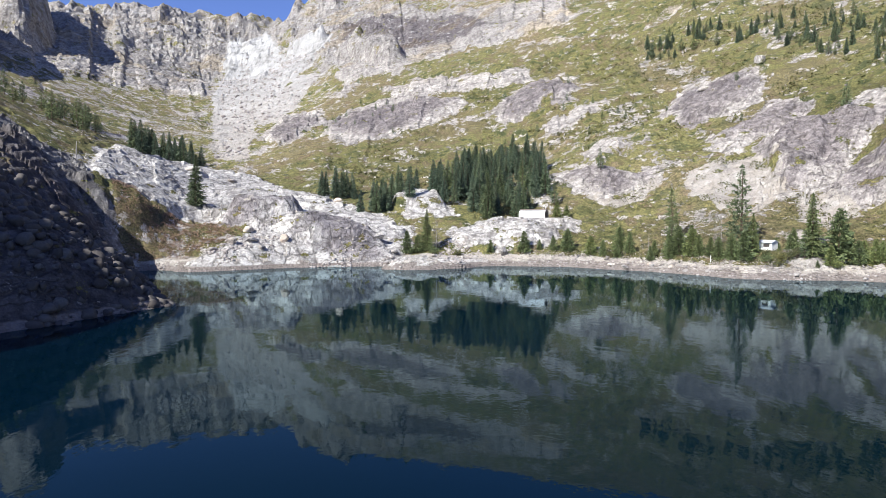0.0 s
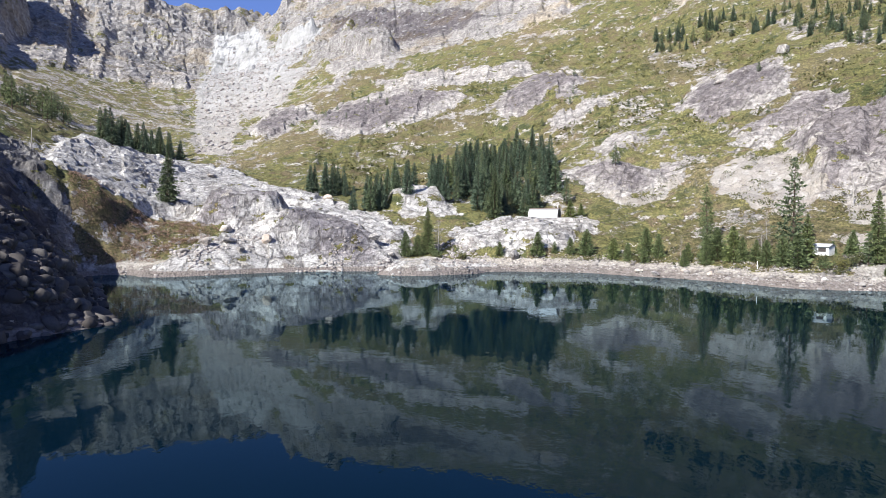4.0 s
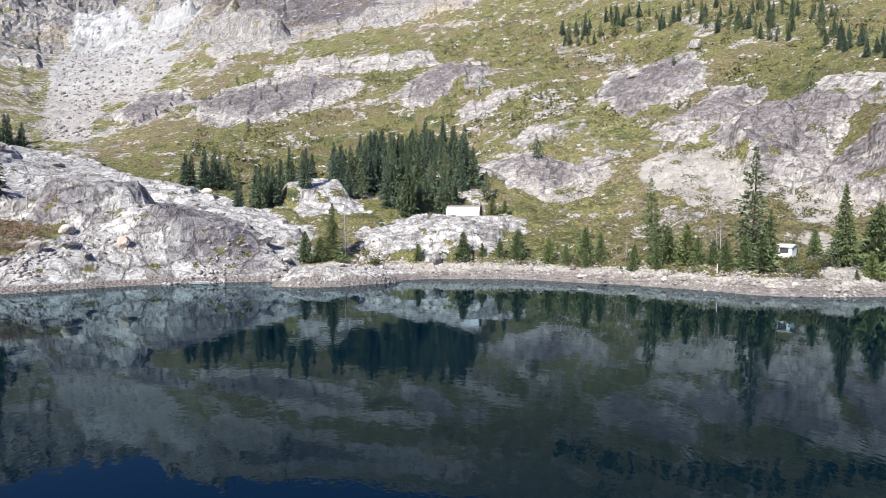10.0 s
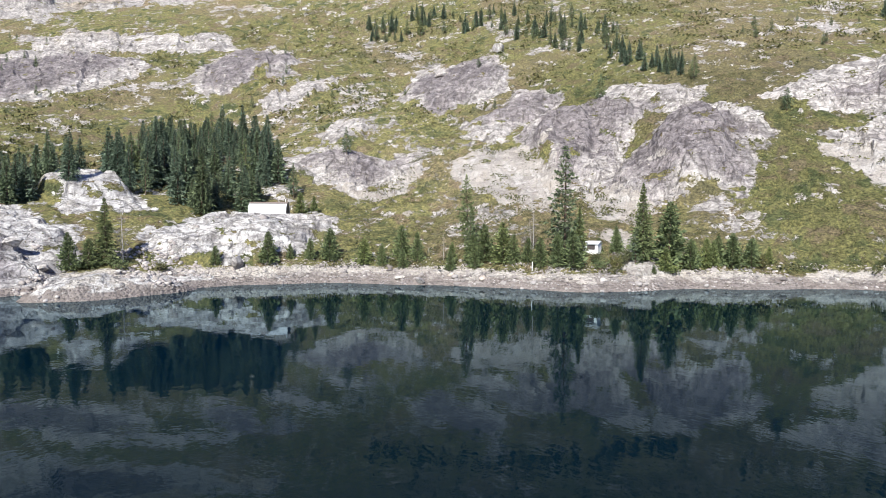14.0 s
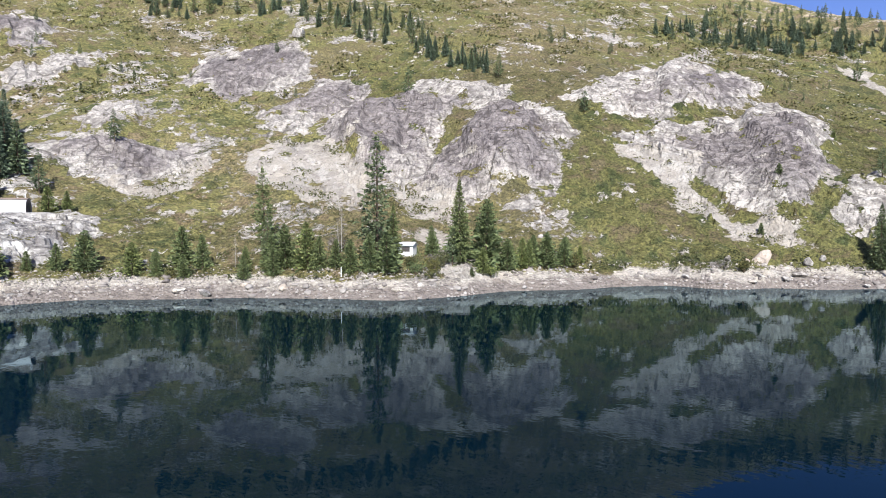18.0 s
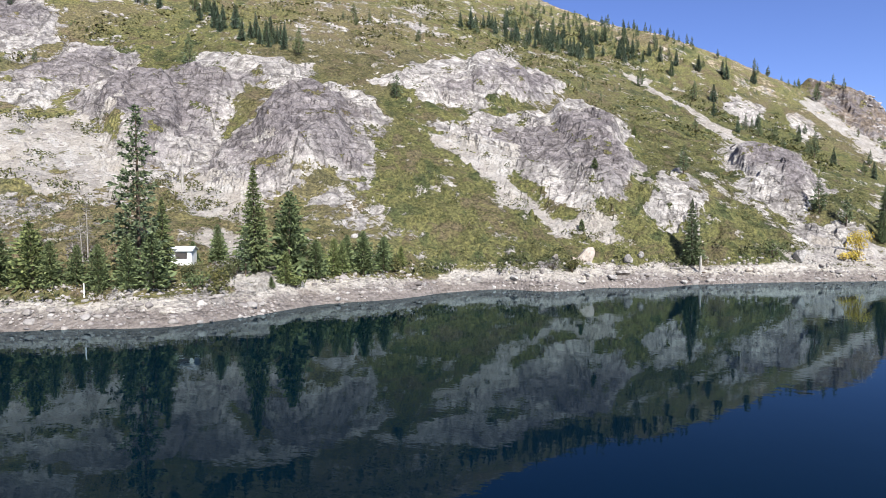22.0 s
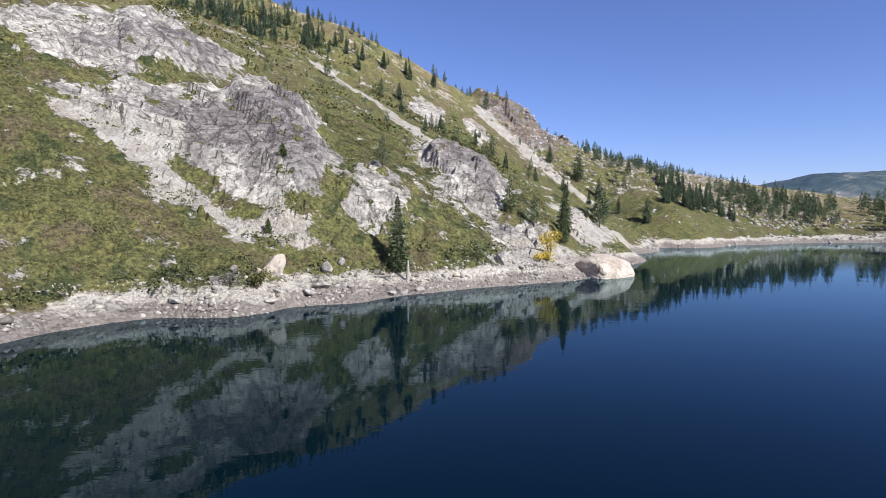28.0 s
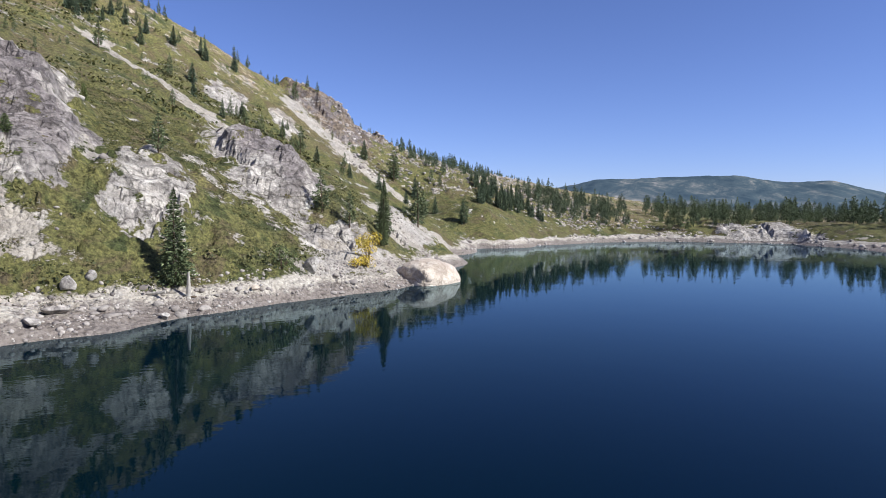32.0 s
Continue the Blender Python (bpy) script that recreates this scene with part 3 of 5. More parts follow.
    rise = plus(tree, axes.outputs[2], plus(tree, plus(tree, noise_tex(tree, place(tree, (1, 1, 0.3)), 0.22, 8, 0.74), -0.5), 6.0, "MULTIPLY"))
    strip = mix(tree, smooth(tree, rise, 1.2, 2.3), mix(tree, 1.0, strip, (0.70, 0.66, 0.655), "MULTIPLY"), mix(tree, 1.0, strip, (1.38, 1.38, 1.33), "MULTIPLY"))
    line = plus(tree, axes.outputs[2], plus(tree, plus(tree, edge, -0.5), 6.0, "MULTIPLY"))
    low = calc(tree, "MULTIPLY", smooth(tree, line, 3.1, 2.7), calc(tree, "SUBTRACT", 1.0, calc(tree, "MULTIPLY", rock, smooth(tree, axes.outputs[2], 0.9, 1.3))))
    c = mix(tree, low, c, strip)
    link(tree, c, b.inputs["Base Color"])
    h = mix(tree, rock, calc(tree, "ADD", calc(tree, "MULTIPLY", leafy, 0.6), calc(tree, "SUBTRACT", 0.45, calc(tree, "MULTIPLY", bush.outputs["Distance"], 0.25))), gh)
    h = mix(tree, calc(tree, "MAXIMUM", loose, low), h, calc(tree, "ADD", calc(tree, "MULTIPLY", sprig, 0.2), calc(tree, "SUBTRACT", 0.6, calc(tree, "MULTIPLY", cell.outputs["Distance"], 0.55))))
    first = bump(tree, b, h, 1.0, 0.6)
    bump(tree, b, sprig, 0.5, 0.06, first)
    return mat


def granite_material(name="granite", warm=0.0):
    mat, tree, b = nodes_of(name, 0.85, 0.25)
    c, h = granite_colour(tree)
    obj = tree.nodes.new("ShaderNodeObjectInfo")
    c = mix(tree, 0.5, c, colours(tree, obj.outputs["Random"], (0.0, (0.75, 0.72, 0.72)), (0.5, (1, 0.98, 0.95)), (1.0, (1.15, 1.02, 0.88))), "MULTIPLY")
    if warm:
        c = mix(tree, warm, c, (0.56, 0.44, 0.34))
    link(tree, c, b.inputs["Base Color"])
    bump(tree, b, h, 0.8, 0.4)
    return mat


def stone_material(name="loose_stone", tone=1.0):
    mat, tree, b = nodes_of(name, 0.9, 0.2)
    geo = tree.nodes.new("ShaderNodeNewGeometry")
    c = colours(tree, geo.outputs["Random Per Island"], (0.0, (0.198, 0.170, 0.151)), (0.3, (0.304, 0.269, 0.234)), (0.7, (0.396, 0.355, 0.307)), (1.0, (0.475, 0.438, 0.387)))
    p = place(tree)
    n = noise_tex(tree, p, 3.0, 5, 0.7)
    c = mix(tree, grey(tree, n, 0.35, 0.65, 0.4, 0), c, (0.15, 0.135, 0.125))
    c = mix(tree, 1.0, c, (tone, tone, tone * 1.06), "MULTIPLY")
    link(tree, c, b.inputs["Base Color"])
    bump(tree, b, n, 0.6, 0.15)
    return mat


def leaf_material(name, dark, main, light, rough=0.7, spread_scale=0.06):
    mat, tree, b = nodes_of(name, rough, 0.2)
    geo = tree.nodes.new("ShaderNodeNewGeometry")
    c = colours(tree, geo.outputs["Random Per Island"], (0.0, dark), (0.5, main), (1.0, light))
    p = place(tree)
    c = mix(tree, grey(tree, noise_tex(tree, p, spread_scale, 4, 0.6), 0.35, 0.65, 0, 0.6), c, mix(tree, 0.5, c, (0.6, 0.5, 0.4), "MULTIPLY"))
    obj = tree.nodes.new("ShaderNodeObjectInfo")
    c = mix(tree, 0.6, c, colours(tree, obj.outputs["Random"], (0.0, (0.7, 0.75, 0.8)), (0.6, (1, 1, 1)), (1.0, (1.35, 1.25, 0.9))), "MULTIPLY")
    link(tree, c, b.inputs["Base Color"])
    return mat


def bark_material(name, a, c2):
    mat, tree, b = nodes_of(name, 0.95, 0.1)
    n = noise_tex(tree, place(tree, (1, 1, 0.25)), 5.0, 5, 0.7)
    link(tree, colours(tree, n, (0.3, a), (0.7, c2)), b.inputs["Base Color"])
    bump(tree, b, n, 0.7, 0.05)
    return mat


def painted(name, base, stain, rough=0.6, scale=2.0, metal=0.0):
    mat, tree, b = nodes_of(name, rough, 0.4)
    b.inputs["Metallic"].default_value = metal
    n = noise_tex(tree, place(tree, (1, 1, 0.4)), scale, 5, 0.7)
    link(tree, mix(tree, grey(tree, n, 0.45, 0.75, 0, 0.6), base, stain), b.inputs["Base Color"])
    bump(tree, b, n, 0.2, 0.02)
    return mat


def water_material():
    mat, tree, b = nodes_of("lake_water")
    tree.nodes.remove(b)
    p = place(tree)
    body = tree.nodes.new("ShaderNodeBsdfDiffuse")
    link(tree, colours(tree, noise_tex(tree, p, 0.012, 3), (0.35, (0.0002, 0.0054, 0.0090)), (0.65, (0.0001, 0.0050, 0.0140))), body.inputs["Color"])
    gloss = tree.nodes.new("ShaderNodeBsdfGlossy")
    gloss.inputs["Color"].default_value, gloss.inputs["Roughness"].default_value = (0.655, 0.84, 0.92, 1), 0.016
    rim = tree.nodes.new("ShaderNodeFresnel")
    rim.inputs["IOR"].default_value = 1.2
    breeze = grey(tree, noise_tex(tree, p, 0.015, 3, 0.5), 0.42, 0.62, 0.3, 1.0)
    ripple = calc(tree, "MULTIPLY", noise_tex(tree, place(tree, (1.0, 0.6, 1)), 0.9, 3, 0.55), breeze)
    swell = noise_tex(tree, p, 0.11, 2, 0.5)
    first = tree.nodes.new("ShaderNodeBump")
    second = tree.nodes.new("ShaderNodeBump")
    first.inputs["Strength"].default_value, first.inputs["Distance"].default_value = 0.05, 0.5
    second.inputs["Strength"].default_value, second.inputs["Distance"].default_value = 0.04, 0.4
    link(tree, swell, first.inputs["Height"])
    link(tree, ripple, second.inputs["Height"])
    link(tree, first.outputs[0], second.inputs["Normal"])
    link(tree, second.outputs[0], gloss.inputs["Normal"])
    blend = tree.nodes.new("ShaderNodeMixShader")
    link(tree, rim.outputs[0], blend.inputs[0])
    link(tree, body.outputs[0], blend.inputs[1])
    link(tree, gloss.outputs[0], blend.inputs[2])
    link(tree, blend.outputs[0], tree.nodes["Material Output"].inputs["Surface"])
    return mat


ground_mat = ground_material()
granite_mat = granite_material()
warm_granite_mat = granite_material("warm_granite", 0.45)
stone_mat = stone_material()
# loose stone again, with shade put into its tone for the promontory
shade_stone_mat = stone_material("shade_toned_stone", 0.3)
ledge_mat = stone_material("ledge_stone", 0.78)
water_mat = water_material()
fir_mat = leaf_material("fir_needles", (0.036, 0.056, 0.040), (0.088, 0.125, 0.082), (0.165, 0.21, 0.135))
young_mat = leaf_material("young_fir_needles", (0.05, 0.07, 0.034), (0.115, 0.145, 0.064), (0.21, 0.245, 0.105))
shore_fir_mat = leaf_material("shore_fir_needles", (0.045, 0.062, 0.034), (0.105, 0.135, 0.066), (0.19, 0.225, 0.11))
pine_mat = leaf_material("pine_needles", (0.050, 0.070, 0.040), (0.115, 0.15, 0.082), (0.20, 0.235, 0.125))
gold_mat = leaf_material("golden_leaves", (0.28, 0.19, 0.025), (0.48, 0.36, 0.05), (0.66, 0.53, 0.11))
olive_mat = leaf_material("olive_brush", (0.036, 0.047, 0.021), (0.092, 0.097, 0.044), (0.158, 0.152, 0.066), spread_scale=0.09)
rust_mat = leaf_material("rust_brush", (0.13, 0.075, 0.055), (0.27, 0.17, 0.12), (0.40, 0.28, 0.19), spread_scale=0.12)
grey_twig_mat = leaf_material("grey_twigs", (0.10, 0.09, 0.085), (0.20, 0.18, 0.165), (0.34, 0.31, 0.29))
bark_mat = bark_material("bark", (0.05, 0.036, 0.026), (0.16, 0.12, 0.09))
pale_bark_mat = bark_material("weathered_wood", (0.20, 0.18, 0.165), (0.44, 0.41, 0.375))
white_mat = painted("white_paint", (0.70, 0.70, 0.68), (0.58, 0.55, 0.50))
canvas_mat = painted("white_canvas", (0.52, 0.53, 0.54), (0.42, 0.41, 0.40), 0.75, 0.8)
brown_roof_mat = painted("brown_roofing", (0.20, 0.155, 0.13), (0.30, 0.25, 0.21), 0.8, 1.0)
tin_mat = painted("pale_roofing", (0.60, 0.60, 0.60), (0.50, 0.48, 0.46), 0.45, 1.2, 0.2)
plank_mat = painted("tan_boards", (0.50, 0.40, 0.28), (0.30, 0.22, 0.15), 0.8)
dark_mat = painted("dark_opening", (0.05, 0.045, 0.045), (0.09, 0.07, 0.06), 0.5)


# ---- mesh helpers ----
def fill_mesh(me, verts, faces):
    """Verts and faces as arrays; all faces have the same number of corners."""
    n = faces.shape[1]
    me.vertices.add(len(verts))
    me.vertices.foreach_set("co", np.asarray(verts, np.float32).ravel())
    me.loops.add(faces.size)
    me.loops.foreach_set("vertex_index", faces.astype(np.int32).ravel())
    me.polygons.add(len(faces))
    me.polygons.foreach_set("loop_start", np.arange(0, faces.size, n, dtype=np.int32))
    me.update(calc_edges=True)
    return me


def array_object(name, verts, faces, material, parent=None):
    me = fill_mesh(bpy.data.meshes.new(name), verts, faces)
    me.materials.append(material)
    ob = new(name, me)
    ob.parent = parent
    return ob


def part(name, bm, material, parent, label="", smooth=False):
    me = bpy.data.meshes.new(name)
    bm.to_mesh(me)
    bm.free()
    me.materials.append(material)
    if smooth:
        me.polygons.foreach_set("use_smooth", np.ones(len(me.polygons), bool))
    ob = new(name, me)
    ob.parent = parent
    return tagged(ob, label)


def height_at(x, y):
    return float(ground_z(np.array([float(x)]), np.array([float(y)]))[0])


# ---- the ground, one sheet ----
CENTRE = (30.0, 60.0)


def build_ground():
    ang = np.radians(np.r_[np.arange(-62, 152, 0.2), np.arange(152, 298, 3.0)])
    rad = [12.0, 24, 36, 48, 60]
    while rad[-1] < 4600:
        r = rad[-1]
        rad.append(r + (max(0.5, r * 0.0046) if r < 1150 else r * 0.06))
    rad = np.array(rad)
    a, r = np.meshgrid(ang, rad)
    x, y = CENTRE[0] + r * np.sin(a), CENTRE[1] + r * np.cos(a)
    z = ground_z(x, y)
    depths = [np.clip(0.5 + patches(x, y, plan) / 24, 0, 1) for plan in (ROCK, LOOSE, FACES)]
    bias = np.clip(0.22 + 0.4 * ramp(x, -60, -120) * ramp(y, 280, 340) + 0.45 * ramp(z, 90, 230) * ramp(x, 150, 0) - 0.22 * ramp(x, 90, 150) * ramp(z, 90, 50) + 0.35 * ramp(x, 330, 380) + 0.22 * ramp(x, 40, 60) * ramp(x, 135, 105) * ramp(y, 185, 215) * ramp(y, 330, 290) - 0.5 * (np.hypot(x - 30, y - 60) > 1000), 0, 1)
    # zero on the promontory, whose rock colour has shade put into it
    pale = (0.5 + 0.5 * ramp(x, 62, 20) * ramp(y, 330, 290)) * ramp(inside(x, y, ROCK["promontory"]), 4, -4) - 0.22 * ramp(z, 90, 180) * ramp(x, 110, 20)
    na, nr = len(ang), len(rad)
    i, j = np.meshgrid(np.arange(nr - 1), np.arange(na), indexing="ij")
    k = (j + 1) % na
    quads = np.stack([i * na + j, (i + 1) * na + j, (i + 1) * na + k, i * na + k], -1).reshape(-1, 4)
    ob = array_object("ground", np.stack([x, y, z], -1).reshape(-1, 3), quads, ground_mat)
    me = ob.data
    bare = ((depths[0] > 0.5) | (depths[1] > 0.5)).ravel()
    me.polygons.foreach_set("use_smooth", ~bare[quads[:, 0]])
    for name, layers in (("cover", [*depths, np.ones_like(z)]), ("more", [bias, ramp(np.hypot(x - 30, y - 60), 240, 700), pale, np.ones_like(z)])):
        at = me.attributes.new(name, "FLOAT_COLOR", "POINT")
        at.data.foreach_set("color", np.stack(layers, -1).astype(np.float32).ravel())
    tagged(ob, "granite mountainside with scree and brush rising from a lake", "mountainside", kind="structure")


build_ground()
lake = array_object("water", np.array([(-400, -600, 0), (900, -600, 0), (900, 400, 0), (-400, 400, 0)]), np.array([[0, 1, 2, 3]]), water_mat)
tagged(lake, "still dark blue mountain lake mirroring the slopes", "lake", kind="structure")


# ---- conifers ----
def cards(points, ways, lengths, widths, rng):
    """Kite-shaped sprays: each starts at a point, runs along its way and is widest near the middle."""
    n = len(points)
    side = np.cross(ways, rng.normal(size=(n, 3)))
    side /= np.linalg.norm(side, axis=1, keepdims=True) + 1e-9
    l, w = lengths[:, None], widths[:, None]
    sag = np.array([0, 0, -1.0]) * l * rng.uniform(0.0, 0.25, (n, 1))
    v = np.stack([points, points + ways * l * 0.55 + side * w + sag * 0.3, points + ways * l + sag, points + ways * l * 0.45 - side * w + sag * 0.3], 1)
    return v.reshape(-1, 3), np.arange(4 * n).reshape(-1, 4)


def crown_mesh(name, kind, seed, material):
    """A crown for a tree 10 m high."""
    rng = np.random.default_rng(seed)
    pts, ways, lens, wids = [], [], [], []
    low, levels, wide = {"fir": (0.4, 42, 2.2), "young": (0.05, 34, 3.5), "pine": (1.2, 26, 2.4), "bare": (1.0, 20, 1.7), "tall_pine": (1.0, 46, 2.1), "tall_fir": (0.4, 66, 2.0)}[kind]
    tall = kind.startswith("tall_")
    kind = kind.replace("tall_", "")
    for n in range(levels):
        k = (n + rng.uniform(0, 0.8)) / levels
        z = low + (9.7 - low) * k
        taper = (1 - k) ** {"fir": 0.95, "young": 0.62, "pine": 0.7, "bare": 0.9}[kind]
        reach = wide * taper * (1 if k > 0.12 or kind == "young" else 0.6 + 3 * k) + 0.08
        if kind == "pine":
            reach *= rng.uniform(0.5, 1.15)
        count = {"fir": 10, "young": 12, "pine": 7, "bare": 5}[kind]
        turn = rng.uniform(0, 6.28)
        for m in range(count):
            a = turn + 6.283 * (m + rng.uniform(-0.35, 0.35)) / count
            if rng.random() < 0.14 and k > 0.05:
                continue
            r = reach * rng.uniform(0.45, 1.2)
            rise = {"fir": -0.28, "young": 0.25, "pine": 0.12, "bare": -0.1}[kind] + 0.5 * k + rng.uniform(-0.12, 0.12)
            out = np.array([math.cos(a), math.sin(a), rise])
            out /= np.linalg.norm(out)
            reachy = 2 if tall else 1
            sprays = 5 if kind == "bare" else (9 if kind == "pine" else 7) * reachy if r > 0.8 else 4 * reachy
            for s in range(sprays):
                f = (0.2 + 0.8 * (s + rng.uniform(0, 0.6)) / sprays) if kind != "pine" else (0.45 + 0.55 * (s + rng.uniform(0, 0.6)) / sprays)
                swing = rng.normal(0, 0.5 if kind != "pine" else 0.8, 3)
                w = out + swing * 0.8
                w /= np.linalg.norm(w)
                pts.append(np.array([0, 0, z]) + out * r * f * 0.85)
                ways.append(w)
                lens.append((0.22 + 0.20 * r) * rng.uniform(0.7, 1.3) * (0.62 if tall else 1.0))
                wids.append((0.07 + 0.042 * r) * rng.uniform(0.7, 1.3) * (0.5 if kind == "bare" else 1.0 if kind != "pine" else 0.85) * (0.58 if tall else 1.0))
    pts.append(np.array([0, 0, 9.4])), ways.append(np.array([0, 0, 1.0])), lens.append(0.7), wids.append(0.1)
    v, f = cards(np.array(pts), np.array(ways), np.array(lens), np.array(wids), rng)
    me = fill_mesh(bpy.data.meshes.new(name), v, f)
    me.materials.append(material)
    return me


def trunk_mesh(seed, thick, material, branches=0):
    """A tapered, slightly bent trunk 9.6 m high, with bare lower limbs."""
    rng = np.random.default_rng(seed)
    bm = bmesh.new()
    rings = []
    for k in range(7):
        f = k / 6
        bend = 0.10 * math.sin(2.2 * f + seed)
        r = thick * (1 - f) ** 0.85 + 0.012 + (0.06 * thick if k == 0 else 0)
        rings.append([bm.verts.new((bend + r * math.cos(t), r * math.sin(t), -0.5 + 10.1 * f)) for t in np.linspace(0, 6.283, 8)[:-1]])
    for a, b in zip(rings, rings[1:]):
        for n in range(7):
            bm.faces.new((a[n], a[(n + 1) % 7], b[(n + 1) % 7], b[n]))
    for n in range(branches):
        z, a, l = rng.uniform(1.0, 7.5), rng.uniform(0, 6.28), rng.uniform(0.5, 1.3)
        d = Vector((math.cos(a), math.sin(a), rng.uniform(-0.2, 0.25)))
        s = Vector((-math.sin(a), math.cos(a), 0)) * 0.035
        o, e = Vector((0, 0, z)), Vector((0, 0, z)) + d * l
        up = Vector((0, 0, 0.04))
        vs = [bm.verts.new(p) for p in (o + s, o - s, o + up, e)]
        for t in ((0, 2, 3), (2, 1, 3), (1, 0, 3)):
            bm.faces.new([vs[i] for i in t])
    me = bpy.data.meshes.new("trunk")
    bm.to_mesh(me)
    bm.free()
    me.materials.append(material)
    return me


def tree_kind(kind, count, material, bark, thick, label, category="tree", name="conifer", limbs=8):
    """Some trees of one kind, 10 m high, kept under the lake bed as the originals from which the stands are copied."""
    out = []
    for n in range(count):
        root = new(name)
        tagged(root, label, category)
        for pname, me in (("trunk", trunk_mesh(n + len(kind), thick, bark, limbs)), ("crown", crown_mesh("crown", kind, 100 * n + len(name) + len(label), material))):
            ob = new(pname, me)
            ob.parent = root
        out.append(root)
    return out


KINDS = {
    "fir": tree_kind("fir", 4, fir_mat, bark_mat, 0.17, "tall dark green fir tree on the mountainside", name="fir_tree"),
    "young": tree_kind("young", 4, young_mat, bark_mat, 0.15, "young bushy green fir on the lake shore", name="young_fir"),
    "pine": tree_kind("pine", 4, pine_mat, bark_mat, 0.15, "open-crowned grey-green pine among the rocks", name="pine_tree", limbs=14),
    "tall_fir": tree_kind("tall_fir", 3, shore_fir_mat, bark_mat, 0.15, "tall narrow green fir standing near the water", name="tall_fir"),
    "tall_pine": tree_kind("tall_pine", 2, pine_mat, bark_mat, 0.14, "tall open-crowned pine rising above the shore", name="tall_pine", limbs=20),
    "bare": tree_kind("bare", 2, grey_twig_mat, pale_bark_mat, 0.12, "dead grey conifer with bare twigs", name="dead_tree", limbs=24),
}
used = {kind: 0 for kind in KINDS}
pick = random.Random(5)


def plant(kind, x, y, h, group, wide=1.0, sink=0.15):
    originals = KINDS[kind]
    n = used[kind]
    used[kind] += 1
    m = pose(x, y, height_at(x, y) - sink, pick.uniform(-2, 2), pick.uniform(-2, 2), pick.uniform(0, 360))
    s = h / 10
    m = m @ Matrix.Diagonal((s * wide, s * wide, s, 1))
    if n < len(originals):
        ob = originals[n]
        ob.matrix_basis = m
    else:
        first = originals[n % len(originals)]
        ob = copy_thing(first, m @ Matrix.Diagonal((1 / first.scale.x, 1 / first.scale.y, 1 / first.scale.z, 1)))
    return tagged(ob, group=group)


SHORE_FIRS = [(25, 193, 6.9), (38, 192, 7.3), (44, 187, 5.9), (52, 185, 7.6), (54, 181, 6.5), (64, 170, 8.0), (66, 166, 8.6), (69, 162, 5.2),
              (72, 156, 6.7), (94, 149, 12.8), (97, 146, 6.0), (100, 145, 6.0), (101, 144, 5.4), (104, 142, 7.1), (107, 140, 5.7),
              (41, 225, 5.9), (44, 223, 4.0), (-11, 197, 7.4), (-8, 198, 6.0), (15, 196, 4.1), (62, 171, 6.5), (67, 164, 6.0), (59, 175, 4.5), (88, 147, 1.8),
              (80, 165, 4.5), (158, 117, 2.6), (147, 117, 2.6), (196, 115, 3.4), (84, 158, 3.5), (91, 147, 5.0), (96, 149, 7.5), (99, 147, 5.0), (103, 144.5, 5.5), (106, 143, 4.6), (109, 141, 5.0), (111, 139, 3.6), (70, 159, 6.0), (74, 154, 7.5), (61, 169, 5.5),
              (57, 172, 4.2), (47, 184, 5.0), (50, 180, 4.4), (34, 193, 4.8), (30, 194, 3.4), (86, 155, 4.4), (88, 157, 5.2)]
for x, y, h in SHORE_FIRS:
    plant("young", x, y, h, "young firs by the shore", pick.uniform(0.85, 1.15))
for x, y, h in [(89, 151, 15.8), (77, 156, 11.0), (150, 96, 13.0), (189, 59, 11.8), (16, 224, 17), (-5, 199, 13.5), (-84, 214, 18), (185, 60, 7)]:
    plant("tall_fir", x, y, h, "tall firs near the water", 1.1)
LONE_PINES = [(66, 180, 15.9), (75, 158, 23.0), (87, 151, 7.5), (42, 236, 10.3), (62, 248, 8.9), (140, 220, 10.0), (161, 169, 6.8),
              (164, 203, 8.7), (186, 72, 9.0), (184, 67, 7.5), (248, 34, 15.0), (254, 31, 11.2), (335, 20, 15.6), (274, 67, 9.9), (293, 2, 11.4),
              (363, 60, 10.0), (292, 129, 10.1), (307, 109, 8.8), (239, 103, 4.8), (172, 100, 7.0), (64, 176, 9.0), (118, 250, 4)]
for x, y, h in LONE_PINES:
    plant("tall_pine" if h > 12 and x < 200 else "pine", x, y, h, "scattered pines", pick.uniform(0.9, 1.2))
for x, y, h in [(74, 167, 9.0), (-2, 200, 12.5), (58, 177, 6.0), (72, 165, 7.0)]:
    plant("bare", x, y, h, "dead trees by the shore")

EAST_FIRS = [(262, 91, 6), (314, 102, 8), (339, 98, 8), (329, 126, 8), (337, 19, 10), (342, 32, 9), (328, 12, 10), (294, 2, 9), (330, 162, 7), (334, 153, 8),
             (337, 144, 8), (330, 131, 7), (329, 119, 8), (334, 110, 8), (342, 100, 8), (350, 87, 8), (322, 120, 7), (348, 146, 8), (320, 30, 8), (305, 45, 7),
             (288, 60, 7), (300, 85, 6), (280, 100, 6), (310, 70, 7), (318, 140, 8), (324, 133, 6), (270, 40, 6), (285, 28, 8), (301, 18, 7), (312, 8, 8)]
for x, y, h in EAST_FIRS:
    plant("fir", x, y, h, "dark firs on the eastern slope", pick.uniform(0.85, 1.2))

